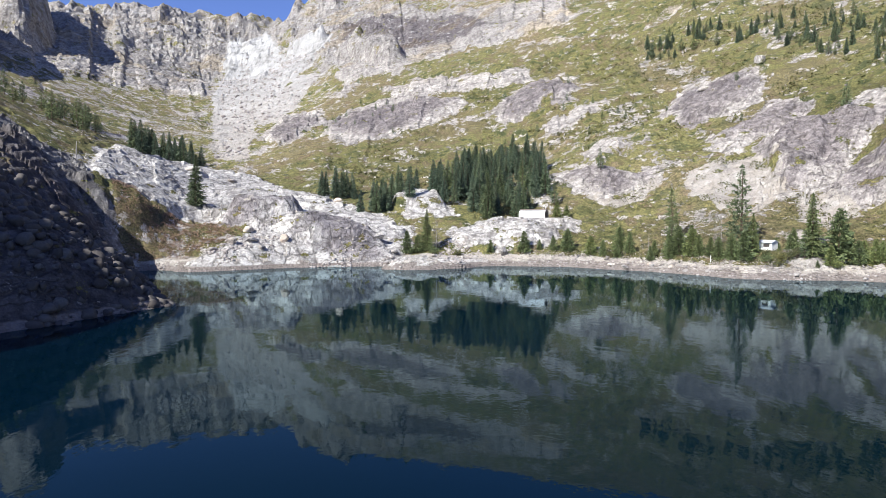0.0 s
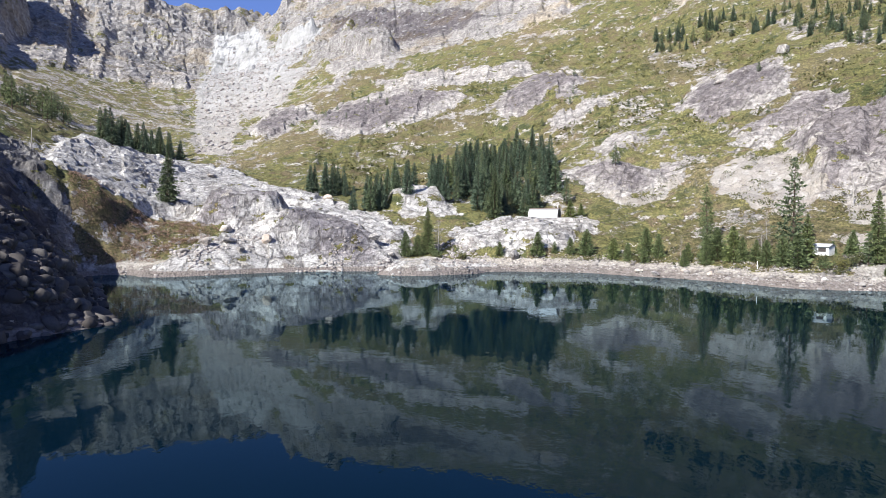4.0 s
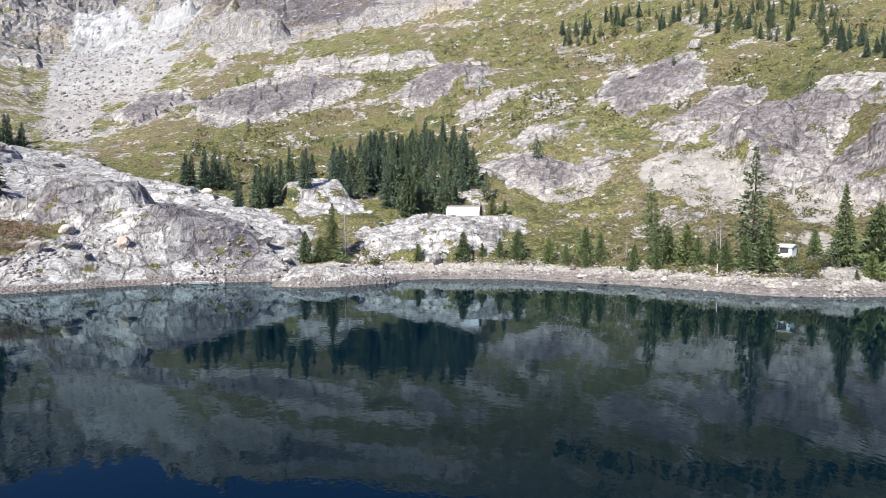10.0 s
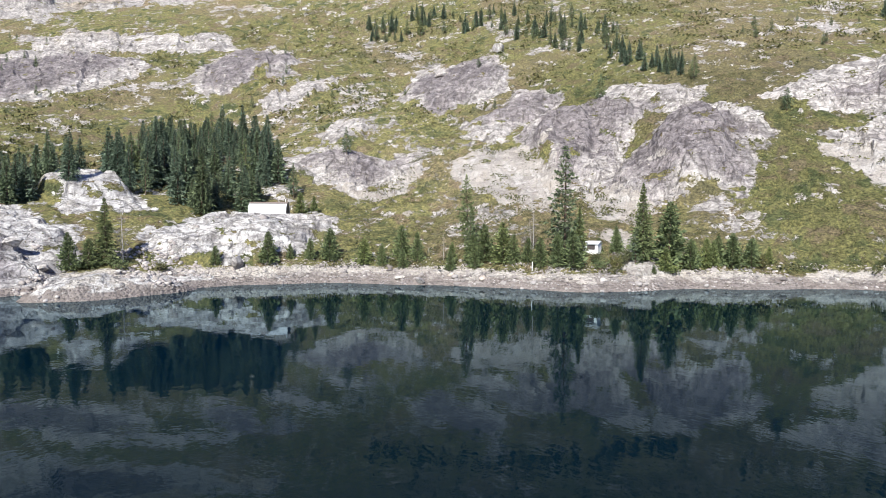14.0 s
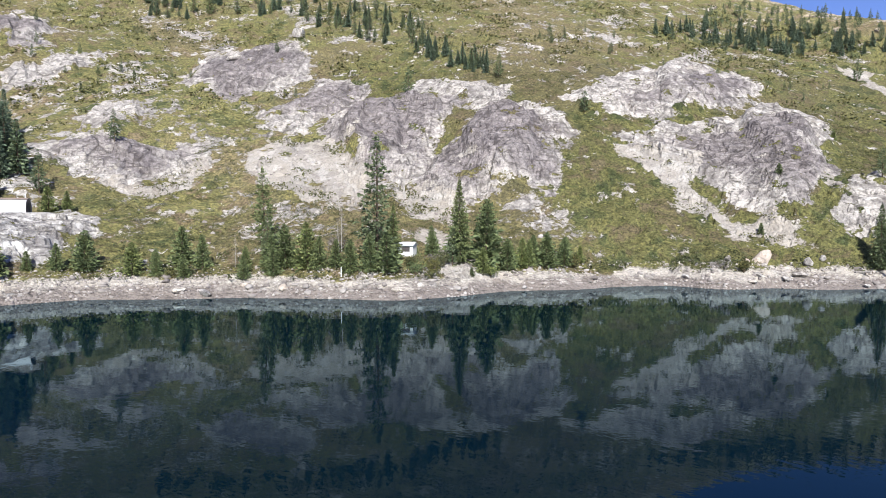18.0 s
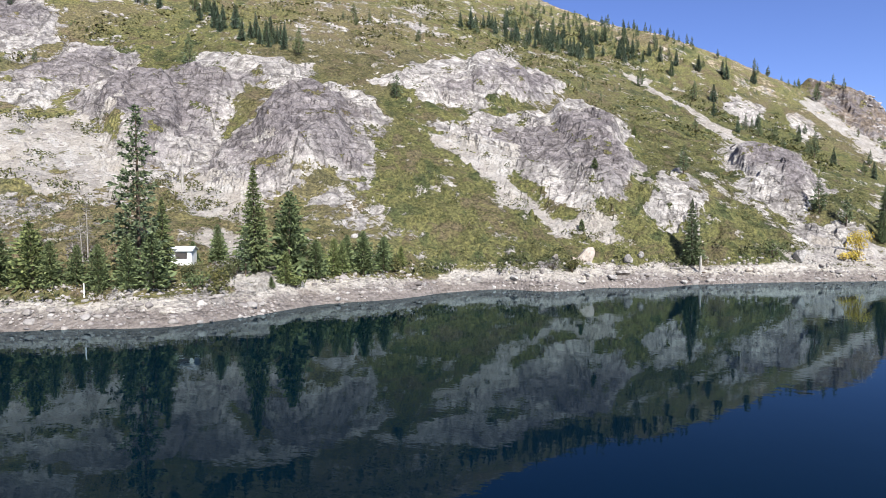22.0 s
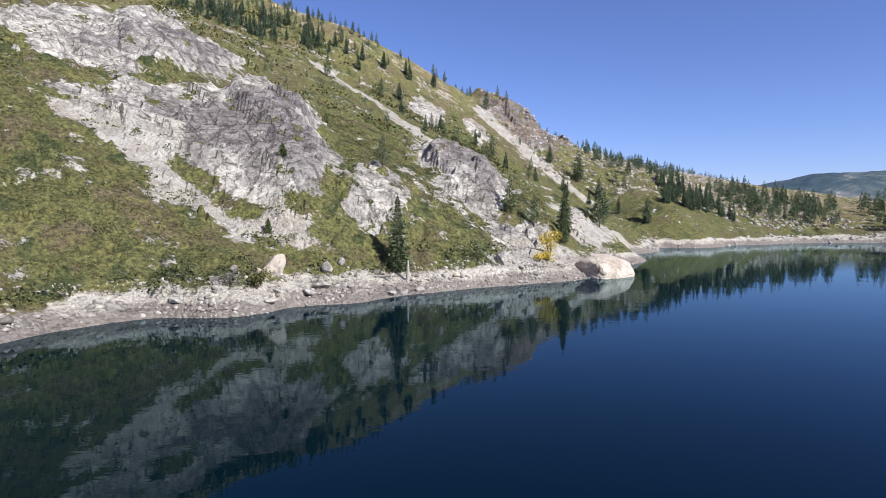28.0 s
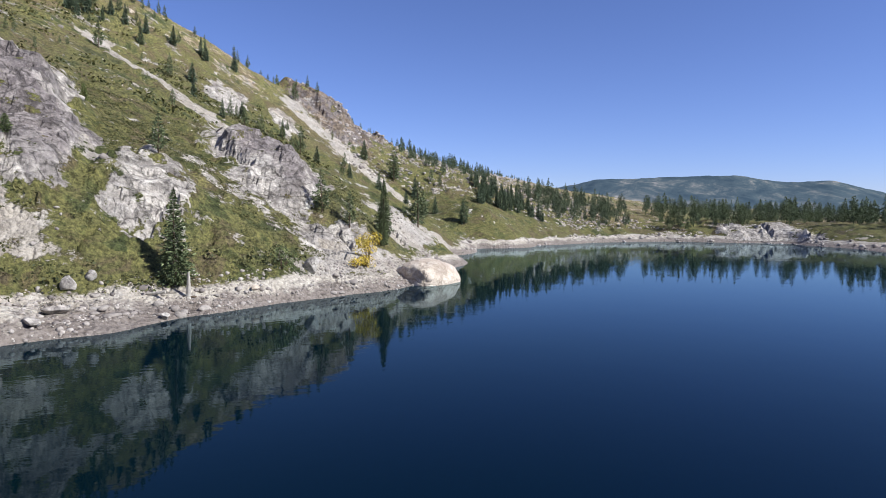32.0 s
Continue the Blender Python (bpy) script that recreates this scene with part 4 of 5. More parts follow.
# stands of trees: outline, number, least and greatest height
GROVE = [(-4, 238), (6, 238), (14, 226), (30, 231), (39, 240), (43, 258), (42, 290), (30, 312), (8, 300), (-4, 268)]
STANDS = [
    ("fir", GROVE, 120, 7, 15, "dense fir grove"),
    ("pine", GROVE, 16, 8, 13, "dense fir grove"),
    ("fir", [(-56, 262), (-36, 252), (-34, 268), (-50, 276)], 10, 9, 14, "firs on the granite bench"),
    ("fir", [(-30, 228), (-14, 228), (-9, 250), (-16, 262), (-26, 245)], 18, 8, 12.5, "firs on the granite bench"),
    ("fir", [(-132, 266), (-143, 300), (-150, 345), (-124, 345), (-118, 300), (-124, 262)], 26, 10, 15, "dark firs behind the bench"),
    ("pine", [(-190, 250), (-152, 250), (-160, 330), (-200, 330)], 22, 9, 14, "trees under the western slope"),
    ("fir", [(115, 365), (150, 343), (166, 326), (158, 274), (172, 246), (188, 262), (192, 305), (178, 346), (146, 378), (124, 388)], 52, 5, 9, "upper forest belt"),
    ("pine", [(115, 365), (150, 343), (166, 326), (158, 274), (172, 246), (188, 262), (192, 305), (178, 346), (146, 378), (124, 388)], 50, 4.5, 9, "upper forest belt"),
    ("fir", [(168, 248), (162, 207), (172, 214), (175, 250)], 24, 5, 8, "upper forest belt"),
    ("pine", [(60, 300), (130, 280), (150, 262), (110, 300), (70, 330)], 8, 3, 5, "scattered trees on the slope"),
    ("pine", [(260, 70), (330, 30), (350, 44), (300, 100), (262, 92)], 16, 4, 8, "scattered trees on the slope"),
    ("pine", [(200, 240), (250, 210), (320, 160), (330, 120), (290, 150), (220, 190)], 22, 3, 6, "scattered trees on the slope"),
]


def scatter(poly, count, rng, gap=0.0):
    xs, ys = [p[0] for p in poly], [p[1] for p in poly]
    found, tries = [], 0
    while len(found) < count and tries < 60:
        tries += 1
        x, y = rng.uniform(min(xs), max(xs), 4 * count), rng.uniform(min(ys), max(ys), 4 * count)
        ok = inside(x, y, poly) > 0
        for a, b in zip(x[ok], y[ok]):
            if len(found) < count and all((a - c) ** 2 + (b - d) ** 2 > gap * gap for c, d in found):
                found.append((a, b))
    return found


for n, (kind, poly, count, lo, hi, group) in enumerate(STANDS):
    rng = np.random.default_rng(300 + n)
    for x, y in scatter(poly, count, rng, 1.6 if kind == "fir" else 2.5):
        plant(kind, float(x), float(y), float(rng.uniform(lo, hi)), group, float(rng.uniform(0.85, 1.2)))

WOODS = [
    ("pine", [(300, 196), (333, 165), (330, 134), (336, 103), (358, 96), (362, 126), (368, 160), (350, 205)], 90, 3, 7, "eastern_ridge_wood", "small pines along the eastern ridge"),
    ("fir", [(300, 200), (334, 168), (332, 134), (312, 142), (290, 165), (268, 204)], 60, 5, 9, "upper_ridge_firs", "dark firs under the eastern skyline"),
    ("pine", [(336, 104), (362, 70), (392, 30), (405, 5), (430, 0), (412, 40), (384, 80), (362, 102)], 30, 3, 7, "ridge_wood", "small pines on the rocky ridge"),
    ("pine", [(424, 4), (465, -34), (540, -118), (600, -190), (612, -176), (556, -98), (470, -20)], 90, 4, 8, "far_ridge_wood", "pines along the far ridge line"),
    ("pine", [(330, 0), (360, -30), (395, -60), (440, -70), (420, -20), (372, 10)], 70, 4, 9, "far_slope_wood", "pines dotted over the far slope"),
    ("fir", [(322, -16), (330, -52), (350, -52), (348, -20)], 60, 5, 9, "far_shore_firs", "dense firs behind the far beach"),
    ("pine", [(338, -60), (344, -110), (400, -150), (420, -100), (380, -60)], 110, 5, 12, "far_shore_pines", "pines on the low far shore"),
    ("pine", [(336, -130), (318, -182), (290, -196), (262, -184), (250, -230), (330, -260), (400, -220), (390, -150)], 190, 5, 15, "island_wood", "dark pines behind the far shore rocks"),
    ("pine", [(420, -140), (560, -320), (700, -500), (500, -500), (300, -330), (330, -270)], 150, 8, 14, "distant_wood", "distant forest beyond the lake"),
    ("pine", [(120, 400), (260, 300), (330, 230), (300, 330), (200, 420)], 36, 4, 8, "high_slope_trees", "small trees high on the slope"),
    ("pine", [(200, 245), (290, 195), (330, 90), (250, 105), (190, 190)], 26, 2, 4, "slope_saplings", "small scattered pines on the slope"),
    ("pine", [(-290, 940), (-180, 850), (0, 805), (60, 790), (0, 830), (-190, 880)], 30, 6, 10, "skyline_trees", "small trees on the high skyline"),
    ("pine", [(-100, 400), (60, 300), (90, 330), (0, 420), (-80, 500)], 24, 3, 6, "cliff_saplings", "small trees among the cliffs"),
]


def wood(name, kind, poly, count, lo, hi, label, seed):
    """A far stand of trees in one mesh: thinned crowns and plain tapered trunks."""
    rng = np.random.default_rng(seed)
    sites = np.array(scatter(poly, count, rng, 1.5))
    z = ground_z(sites[:, 0], sites[:, 1])
    verts, faces, at = [], [], 0
    crowns = []
    for ob in KINDS[kind]:
        me = [c for c in ob.children if c.name.startswith("crown")][0].data
        co = np.empty(len(me.vertices) * 3, np.float32)
        me.vertices.foreach_get("co", co)
        crowns.append(co.reshape(-1, 4, 3))
    for n, (x, y) in enumerate(sites):
        h = rng.uniform(lo, hi) / 10
        a = rng.uniform(0, 6.283)
        crown = crowns[n % len(crowns)]
        crown = crown[rng.random(len(crown)) < 0.5]
        middle = crown.mean(1, keepdims=True)
        crown = (middle + (crown - middle) * 1.35).reshape(-1, 3)
        t = np.linspace(0, 6.283, 5)[:4]
        stem = np.array([[(0.16 * np.cos(q), 0.16 * np.sin(q), -0.8) for q in t], [(0.05 * np.cos(q), 0.05 * np.sin(q), 8) for q in t]])
        quads = np.array([[stem[0, k], stem[0, (k + 1) % 4], stem[1, (k + 1) % 4], stem[1, k]] for k in range(4)]).reshape(-1, 3)
        v = np.concatenate([crown, quads]) * h
        v = np.stack([v[:, 0] * math.cos(a) - v[:, 1] * math.sin(a), v[:, 0] * math.sin(a) + v[:, 1] * math.cos(a), v[:, 2]], -1) + (x, y, z[n])
        verts.append(v)
        faces.append(np.arange(at, at + len(v)).reshape(-1, 4))
        at += len(v)
    ob = array_object(name, np.concatenate(verts), np.concatenate(faces), fir_mat if kind == "fir" or name in ("island_wood", "distant_wood", "far_shore_pines", "far_ridge_wood", "far_slope_wood") else pine_mat)
    tagged(ob, label, "trees", kind="stuff")


for n, (kind, poly, count, lo, hi, name, label) in enumerate(WOODS):
    wood(name, kind, poly, count, lo, hi, label, 340 + n)


# ---- brush: low clumps of leaves ----
def brush(name, centres, sizes, leaves, material, label, seed, flat=0.55, leaf=0.28):
    rng = np.random.default_rng(seed)
    n = len(centres)
    a = rng.uniform(0, 6.283, (n, leaves))
    up = rng.uniform(0.05, 1.0, (n, leaves))
    r = np.sqrt(1 - up * up * 0.92) * rng.uniform(0.55, 1.0, (n, leaves))
    d = np.stack([np.cos(a) * r, np.sin(a) * r, up * flat], -1)
    pts = centres[:, None, :] + d * sizes[:, None, None]
    ways = d + rng.normal(0, 0.45, d.shape)
    ways /= np.linalg.norm(ways, axis=-1, keepdims=True)
    s = np.repeat(sizes, leaves)
    v, f = cards(pts.reshape(-1, 3), ways.reshape(-1, 3), s * leaf * 1.7 * rng.uniform(0.7, 1.3, len(s)), s * leaf * rng.uniform(0.6, 1.2, len(s)), rng)
    ob = array_object(name, v, f, material)
    return tagged(ob, label, "brush", kind="stuff")


def brush_sites(count, x0, x1, y0, y1, seed, wanted):
    """Places on vegetated ground inside a box, where wanted(x, y, z) holds."""
    rng = np.random.default_rng(seed)
    x, y = rng.uniform(x0, x1, count), rng.uniform(y0, y1, count)
    z, rock, loose = ground_z(x, y, True)
    ok = (rock < 0.35) & (loose < 0.35) & (z > 2.6) & (patches(x, y, ROCK) < -1.5) & (patches(x, y, LOOSE) < -1) & wanted(x, y, z)
    return np.stack([x, y, z], -1)[ok]


rubble_spots = []
for poly, count in ((LOOSE["rubble_west"], 230), (LOOSE["rubble_middle"], 90), (LOOSE["rubble_east"], 50), (LOOSE["rubble_slab"], 40)):
    rubble_spots += [q for q in scatter(poly, count, np.random.default_rng(409), 0.8)]
rubble_spots = np.array(rubble_spots)
rubble_spots = rubble_spots[fbm(rubble_spots[:, 0], rubble_spots[:, 1], 7, 3, 84) > 0.0]
rubble_spots = np.c_[rubble_spots, ground_z(rubble_spots[:, 0], rubble_spots[:, 1])]
brush("rubble_brush", rubble_spots, np.random.default_rng(410).uniform(0.6, 1.7, len(rubble_spots)), 26, olive_mat, "yellow-green bushes scattered over the rubble", 411, 0.6, 0.16)

RUSTY = [(-96, 174), (-80, 174), (-70, 178), (-58, 192), (-64, 202), (-84, 206), (-96, 198)]


def ordinary(x, y, z):
    return (fbm(x, y, 11, 3, 81) > -0.35) & (inside(x, y, RUSTY) < -1)


near_sites = brush_sites(44000, 20, 225, 60, 262, 400, lambda x, y, z: ordinary(x, y, z) & (z < 62) & (np.hypot(x - 40, y - 80) < 190))
rng = np.random.default_rng(401)
brush("brush_carpet", near_sites, rng.uniform(0.4, 0.95, len(near_sites)), 13, olive_mat, "low olive green brush carpeting the slope", 402, 0.5, 0.17)
high_sites = brush_sites(26000, -60, 340, 60, 430, 403, lambda x, y, z: ordinary(x, y, z) & ((z > 62) | (np.hypot(x - 40, y - 80) > 190)) & (fbm(x, y, 16, 3, 82) > -0.1))
brush("upper_brush", high_sites, rng.uniform(0.9, 2.2, len(high_sites)), 8, olive_mat, "olive and brown brush on the upper slope", 404, 0.45, 0.24)
rust_sites = brush_sites(7000, -105, -48, 170, 224, 405, lambda x, y, z: inside(x, y, RUSTY) > -1)
brush("autumn_brush", rust_sites, rng.uniform(0.4, 1.0, len(rust_sites)), 20, rust_mat, "rust red autumn brush below the granite dome", 406, 0.8, 0.15)
edge_sites = brush_sites(9000, 20, 185, 60, 205, 407, lambda x, y, z: (z < 7.5) & (fbm(x, y, 6, 3, 83) > 0.1))
brush("shore_brush", edge_sites, rng.uniform(0.5, 1.4, len(edge_sites)), 14, olive_mat, "yellow-green bushes along the top of the beach", 408, 0.9, 0.22)


def shrub(name, x, y, size, high, material, label, category, seed, leaves=260):
    """One rounded bush with stems and a crown of separate leaves."""
    rng = np.random.default_rng(seed)
    root = tagged(new(name), label, category)
    z = height_at(x, y)
    root.location = (x, y, z)
    lobes = [(rng.uniform(-0.5, 0.5) * size, rng.uniform(-0.5, 0.5) * size, high * rng.uniform(0.35, 0.95), size * rng.uniform(0.35, 0.6)) for _ in range(9)]
    pts = np.concatenate([np.array([lx, ly, lz]) + (lambda q: q / np.linalg.norm(q, axis=1, keepdims=True))(rng.normal(size=(leaves // 9, 3))) * lr * np.array([1, 1, 0.8]) for lx, ly, lz, lr in lobes])
    pts[:, 2] = np.maximum(pts[:, 2], 0.1)
    ways = rng.normal(size=pts.shape)
    ways /= np.linalg.norm(ways, axis=1, keepdims=True)
    v, f = cards(pts, ways, rng.uniform(0.18, 0.36, len(pts)), rng.uniform(0.07, 0.14, len(pts)), rng)
    array_object("crown", v, f, material, root)
    bm = bmesh.new()
    for lx, ly, lz, lr in lobes:
        m = look((0, 0, -0.2), (lx, ly, lz)) @ pose(0, 0, -Vector((lx, ly, lz + 0.2)).length / 2)
        bmesh.ops.create_cone(bm, segments=5, radius1=0.02, radius2=0.06, depth=Vector((lx, ly, lz + 0.2)).length, cap_ends=False, matrix=m)
    part("stems", bm, bark_mat, root)
    return root


shrub("aspen_bush", 171, 66, 2.6, 5.2, gold_mat, "small aspen in bright yellow autumn leaf", "tree", 1, 1100)
shrub("aspen_bush", 168, 67, 1.8, 1.8, gold_mat, "low golden bush beside the yellow aspen", "bush", 2, 480)
shrub("aspen_bush", 166, 69, 1.4, 1.4, gold_mat, "low golden bush beside the yellow aspen", "bush", 3, 220)
for n, (x, y, s, h) in enumerate([(158, 82, 2.6, 3.6), (128, 114, 1.6, 1.9), (81, 150, 1.8, 2.4), (78, 151, 1.7, 2.0), (86, 152, 1.6, 2.2), (109, 139, 1.7, 2.2), (-3, 196, 2.2, 2.0), (4, 195, 2.0, 1.6), (49, 182, 1.6, 1.4), (92, 146, 1.5, 1.6), (79.2, 153.6, 1.5, 1.2), (83.6, 151.6, 1.5, 2.0)]):
    shrub("green_bush", x, y, s, h, young_mat if n % 3 == 0 else olive_mat, "dense green bush at the edge of the beach", "bush", 20 + n, 560)
for n, (x, y, s, h) in enumerate([(73, 168, 2.0, 2.2), (84, 153, 1.6, 1.2), (126, 117, 2.2, 1.3), (139, 107, 2.2, 1.0)]):
    shrub("bare_bush", x, y, s, h, grey_twig_mat, "leafless grey-mauve bush among the stones", "bush", 50 + n, 240)


# ---- loose stones and boulders ----
def rock_mesh(name, seed, detail=1, cuts=5, rough=0.18):
    """An angular stone about 1 m across, its base cut level."""
    rng = np.random.default_rng(seed)
    bm = bmesh.new()
    bmesh.ops.create_icosphere(bm, subdivisions=detail, radius=0.5)
    planes = [(q / np.linalg.norm(q), rng.uniform(0.26, 0.42)) for q in rng.normal(size=(cuts, 3))]
    for v in bm.verts:
        p = np.array(v.co)
        p *= 1 + rng.uniform(-rough, rough)
        for n, d in planes:
            k = p @ n - d
            if k > 0:
                p = p - n * k
        v.co = p
    me = bpy.data.meshes.new(name)
    bm.to_mesh(me)
    bm.free()
    return me


def stones(name, sites, sizes, label, seed, flat=0.6, material=None):
    """Many angular stones in one mesh."""
    rng = np.random.default_rng(seed)
    shapes = []
    for n in range(6):
        me = rock_mesh("stone", 900 + n, 2, 11, 0.05) if name in ("margin_blocks", "promontory_blocks") else rock_mesh("stone", 900 + n, 1, 7)
        v = np.array([p.co for p in me.vertices])
        f = np.array([tuple(p.vertices) for p in me.polygons])
        shapes.append((v, f))
        bpy.data.meshes.remove(me)
    verts, faces, at = [], [], 0
    which = rng.integers(0, 6, len(sites))
    for n, (v, f) in enumerate(shapes):
        c, s = sites[which == n], sizes[which == n]
        m = len(c)
        a, t = rng.uniform(0, 6.283, m), rng.uniform(-0.5, 0.5, m)
        w = v[None] * (s[:, None, None] * np.stack([rng.uniform(0.8, 1.4, m), rng.uniform(0.7, 1.1, m), rng.uniform(0.5, 0.9, m) * flat / 0.6], -1)[:, None, :])
        y2, z2 = w[..., 1] * np.cos(t)[:, None] - w[..., 2] * np.sin(t)[:, None], w[..., 1] * np.sin(t)[:, None] + w[..., 2] * np.cos(t)[:, None]
        x3, y3 = w[..., 0] * np.cos(a)[:, None] - y2 * np.sin(a)[:, None], w[..., 0] * np.sin(a)[:, None] + y2 * np.cos(a)[:, None]
        w = np.stack([x3, y3, z2], -1) + c[:, None, :]
        verts.append(w.reshape(-1, 3))
        faces.append((f[None] + (np.arange(m) * len(v))[:, None, None]).reshape(-1, 3) + at)
        at += m * len(v)
    ob = array_object(name, np.concatenate(verts), np.concatenate(faces), material or stone_mat)
    return tagged(ob, label, "stones", kind="stuff")


def stone_sites(count, x0, x1, y0, y1, seed, wanted):
    rng = np.random.default_rng(seed)
    x, y = rng.uniform(x0, x1, count), rng.uniform(y0, y1, count)
    z, rock, loose = ground_z(x, y, True)
    return np.stack([x, y, z], -1)[wanted(x, y, z, rock, loose)]


rng = np.random.default_rng(500)
beach = stone_sites(110000, 12, 205, 38, 200, 501, lambda x, y, z, r, l: (z > -0.2) & (z < 4.4) & (r < 0.6) & (fbm(x, y, 9, 3, 91) > -0.3 + 0.4 * (z < 0.8)))
stones("beach_stones", beach, 0.14 + 0.75 * rng.uniform(0, 1, len(beach)) ** 6 + 0.22 * rng.uniform(0, 1, len(beach)), "pale grey rubble on the exposed lake margin", 502)
ledges = stone_sites(11000, 12, 205, 38, 200, 515, lambda x, y, z, r, l: (z > 0.1) & (z < 3.2) & (r < 0.7) & (fbm(x, y, 14, 3, 95) > 0.05))
stones("margin_blocks", ledges, 0.5 + 1.5 * rng.uniform(0, 1, len(ledges)) ** 2.5, "flat grey ledge blocks along the waterline", 516, 0.5, ledge_mat)
west = stone_sites(9000, -80, 12, 164, 206, 503, lambda x, y, z, r, l: (z > -0.2) & (z < 9) & (fbm(x, y, 7, 3, 92) > 0.1))
stones("bench_stones", west, 0.3 + 1.3 * rng.uniform(0, 1, len(west)) ** 3, "broken granite blocks at the foot of the bench", 504)
rubble = stone_sites(60000, 50, 265, 25, 265, 505, lambda x, y, z, r, l: (l > 0.5) & (z > 3.5))
stones("slope_rubble", rubble, 0.2 + 0.9 * rng.uniform(0, 1, len(rubble)) ** 5, "tan and grey rubble below the cliffs", 506)
talus = stone_sites(14000, -300, -90, 335, 910, 507, lambda x, y, z, r, l: (l > 0.5))
stones("talus_blocks", talus, 0.8 + 3.0 * rng.uniform(0, 1, len(talus)) ** 3, "pale talus blocks in the long gully", 508)
spots = stone_sites(2800, -60, 380, 60, 450, 509, lambda x, y, z, r, l: (z > 8) & (l < 0.5) & (fbm(x, y, 20, 3, 93) > 0.05))
stones("scattered_stones", spots, 0.5 + 1.6 * rng.uniform(0, 1, len(spots)) ** 3, "pale boulders scattered through the brush", 510)
far = stone_sites(5000, 225, 345, -200, 30, 511, lambda x, y, z, r, l: (z > -0.3) & (z < 3.5))
stones("far_shore_stones", far, 0.4 + 2.6 * rng.uniform(0, 1, len(far)) ** 5, "grey rocks along the far shore", 512)
slope = stone_sites(7000, 330, 560, -130, 40, 513, lambda x, y, z, r, l: (z > 6) & (fbm(x, y, 30, 3, 94) > -0.2))
stones("ridge_stones", slope, 0.8 + 2.0 * rng.uniform(0, 1, len(slope)) ** 2, "white boulders dotting the far slope", 514)

# promontory blocks take the darkened stone, so part of their shade is painted
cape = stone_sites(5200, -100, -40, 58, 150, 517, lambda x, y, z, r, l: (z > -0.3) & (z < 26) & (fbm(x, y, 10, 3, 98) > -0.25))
stones("promontory_blocks", cape, 0.5 + 2.6 * rng.uniform(0, 1, len(cape)) ** 3, "fractured blocks coloured dark for shade, covering the promontory", 518, 0.75, shade_stone_mat)

BOULDER_SHAPES = []
for n in range(6):
    me = rock_mesh("boulder", 700 + n, 3, 9, 0.02)
    me.materials.append(granite_mat if n != 3 else warm_granite_mat)
    BOULDER_SHAPES.append(me)


def boulder(x, y, sx, sy, sz, turn, shape=0, tilt=(0, 0), label="grey granite boulder resting on the beach rubble", lift=0.3, group=""):
    ob = new("boulder", BOULDER_SHAPES[shape])
    ob.matrix_world = pose(x, y, height_at(x, y) + sz * lift, tilt[0], tilt[1], turn) @ Matrix.Diagonal((sx, sy, sz, 1))
    return tagged(ob, label, "boulder", group)


boulder(18.5, 192.5, 3.0, 2.5, 4.2, 20, 1, label="upright grey boulder alone on the beach")
boulder(137.5, 113.7, 5.6, 2.8, 3.6, -40, 3, (18, -24), "tan slab of granite tilted on the rubble", 0.42)
SHORE_BOULDERS = [(135, 112.5, 1.6, 1.4, 1.3), (139, 111, 2.2, 1.6, 1.3), (143.5, 107, 1.8, 1.5, 2.4), (145.5, 105, 1.4, 1.2, 1.4), (132, 115, 2.0, 1.6, 1.3),
                  (129.5, 117.5, 1.8, 1.4, 1.2), (137.5, 107, 3.0, 2.2, 1.5), (126.5, 119, 1.6, 1.6, 1.2), (133, 108, 2.6, 1.8, 1.1), (130, 112, 2.2, 1.5, 1.0),
                  (152, 86, 1.4, 1.2, 1.0), (161, 77, 3.4, 2.6, 3.0), (148, 97, 1.3, 1.0, 0.9), (123, 123, 2.0, 1.4, 1.0), (72, 149, 2.4, 1.4, 0.9),
                  (76, 148, 1.6, 1.2, 0.9), (60, 164, 2.4, 1.8, 1.2), (50, 172, 3.2, 2.4, 1.4), (47, 175, 2.6, 2.0, 1.2), (84, 147, 1.4, 1.2, 0.9),
                  (-3, 194, 1.8, 1.4, 1.1), (6, 193, 1.2, 1.0, 0.9), (56, 170, 1.5, 1.2, 0.8), (140.5, 96.5, 1.7, 1.2, 0.9), (127, 112, 2.2, 1.6, 0.9),
                  (142, 284, 7, 6, 4.5), (124, 300, 8, 5, 3), (95, 140.5, 1.2, 1.0, 0.7)]
for n, (x, y, sx, sy, sz) in enumerate(SHORE_BOULDERS):
    boulder(x, y, sx, sy, sz, 47 * n, (n * 5 + 1) % 6, ((7 * n) % 20 - 10, (11 * n) % 16 - 8), "angular granite block on the lake margin" if n < 25 else "rounded granite block perched on the slope", 0.28, "blocks along the shore")
BENCH_BLOCKS = [(-62, 184, 4, 3, 2.4), (-57, 187, 5, 3.4, 2.2), (-53, 184, 3.4, 2.6, 2), (-66, 180, 3, 2.6, 1.6), (-60, 194, 4, 3, 2.4), (-48, 190, 4, 3, 3),
                (-20, 199, 4, 3, 2), (-15, 195, 3.4, 2.4, 1.8), (-98, 196, 5, 4, 4), (-88, 226, 4, 3, 2.6), (-55, 228, 5, 3, 2), (-40, 240, 5, 3, 2), (-104, 262, 6, 4, 3), (-90, 270, 5, 4, 2.4)]
for n, (x, y, sx, sy, sz) in enumerate(BENCH_BLOCKS):
    boulder(x, y, sx, sy, sz, 61 * n, (n * 5 + 2) % 6, ((9 * n) % 24 - 12, 0), "pale fractured granite block on the bench", 0.25, "blocks on the bench")


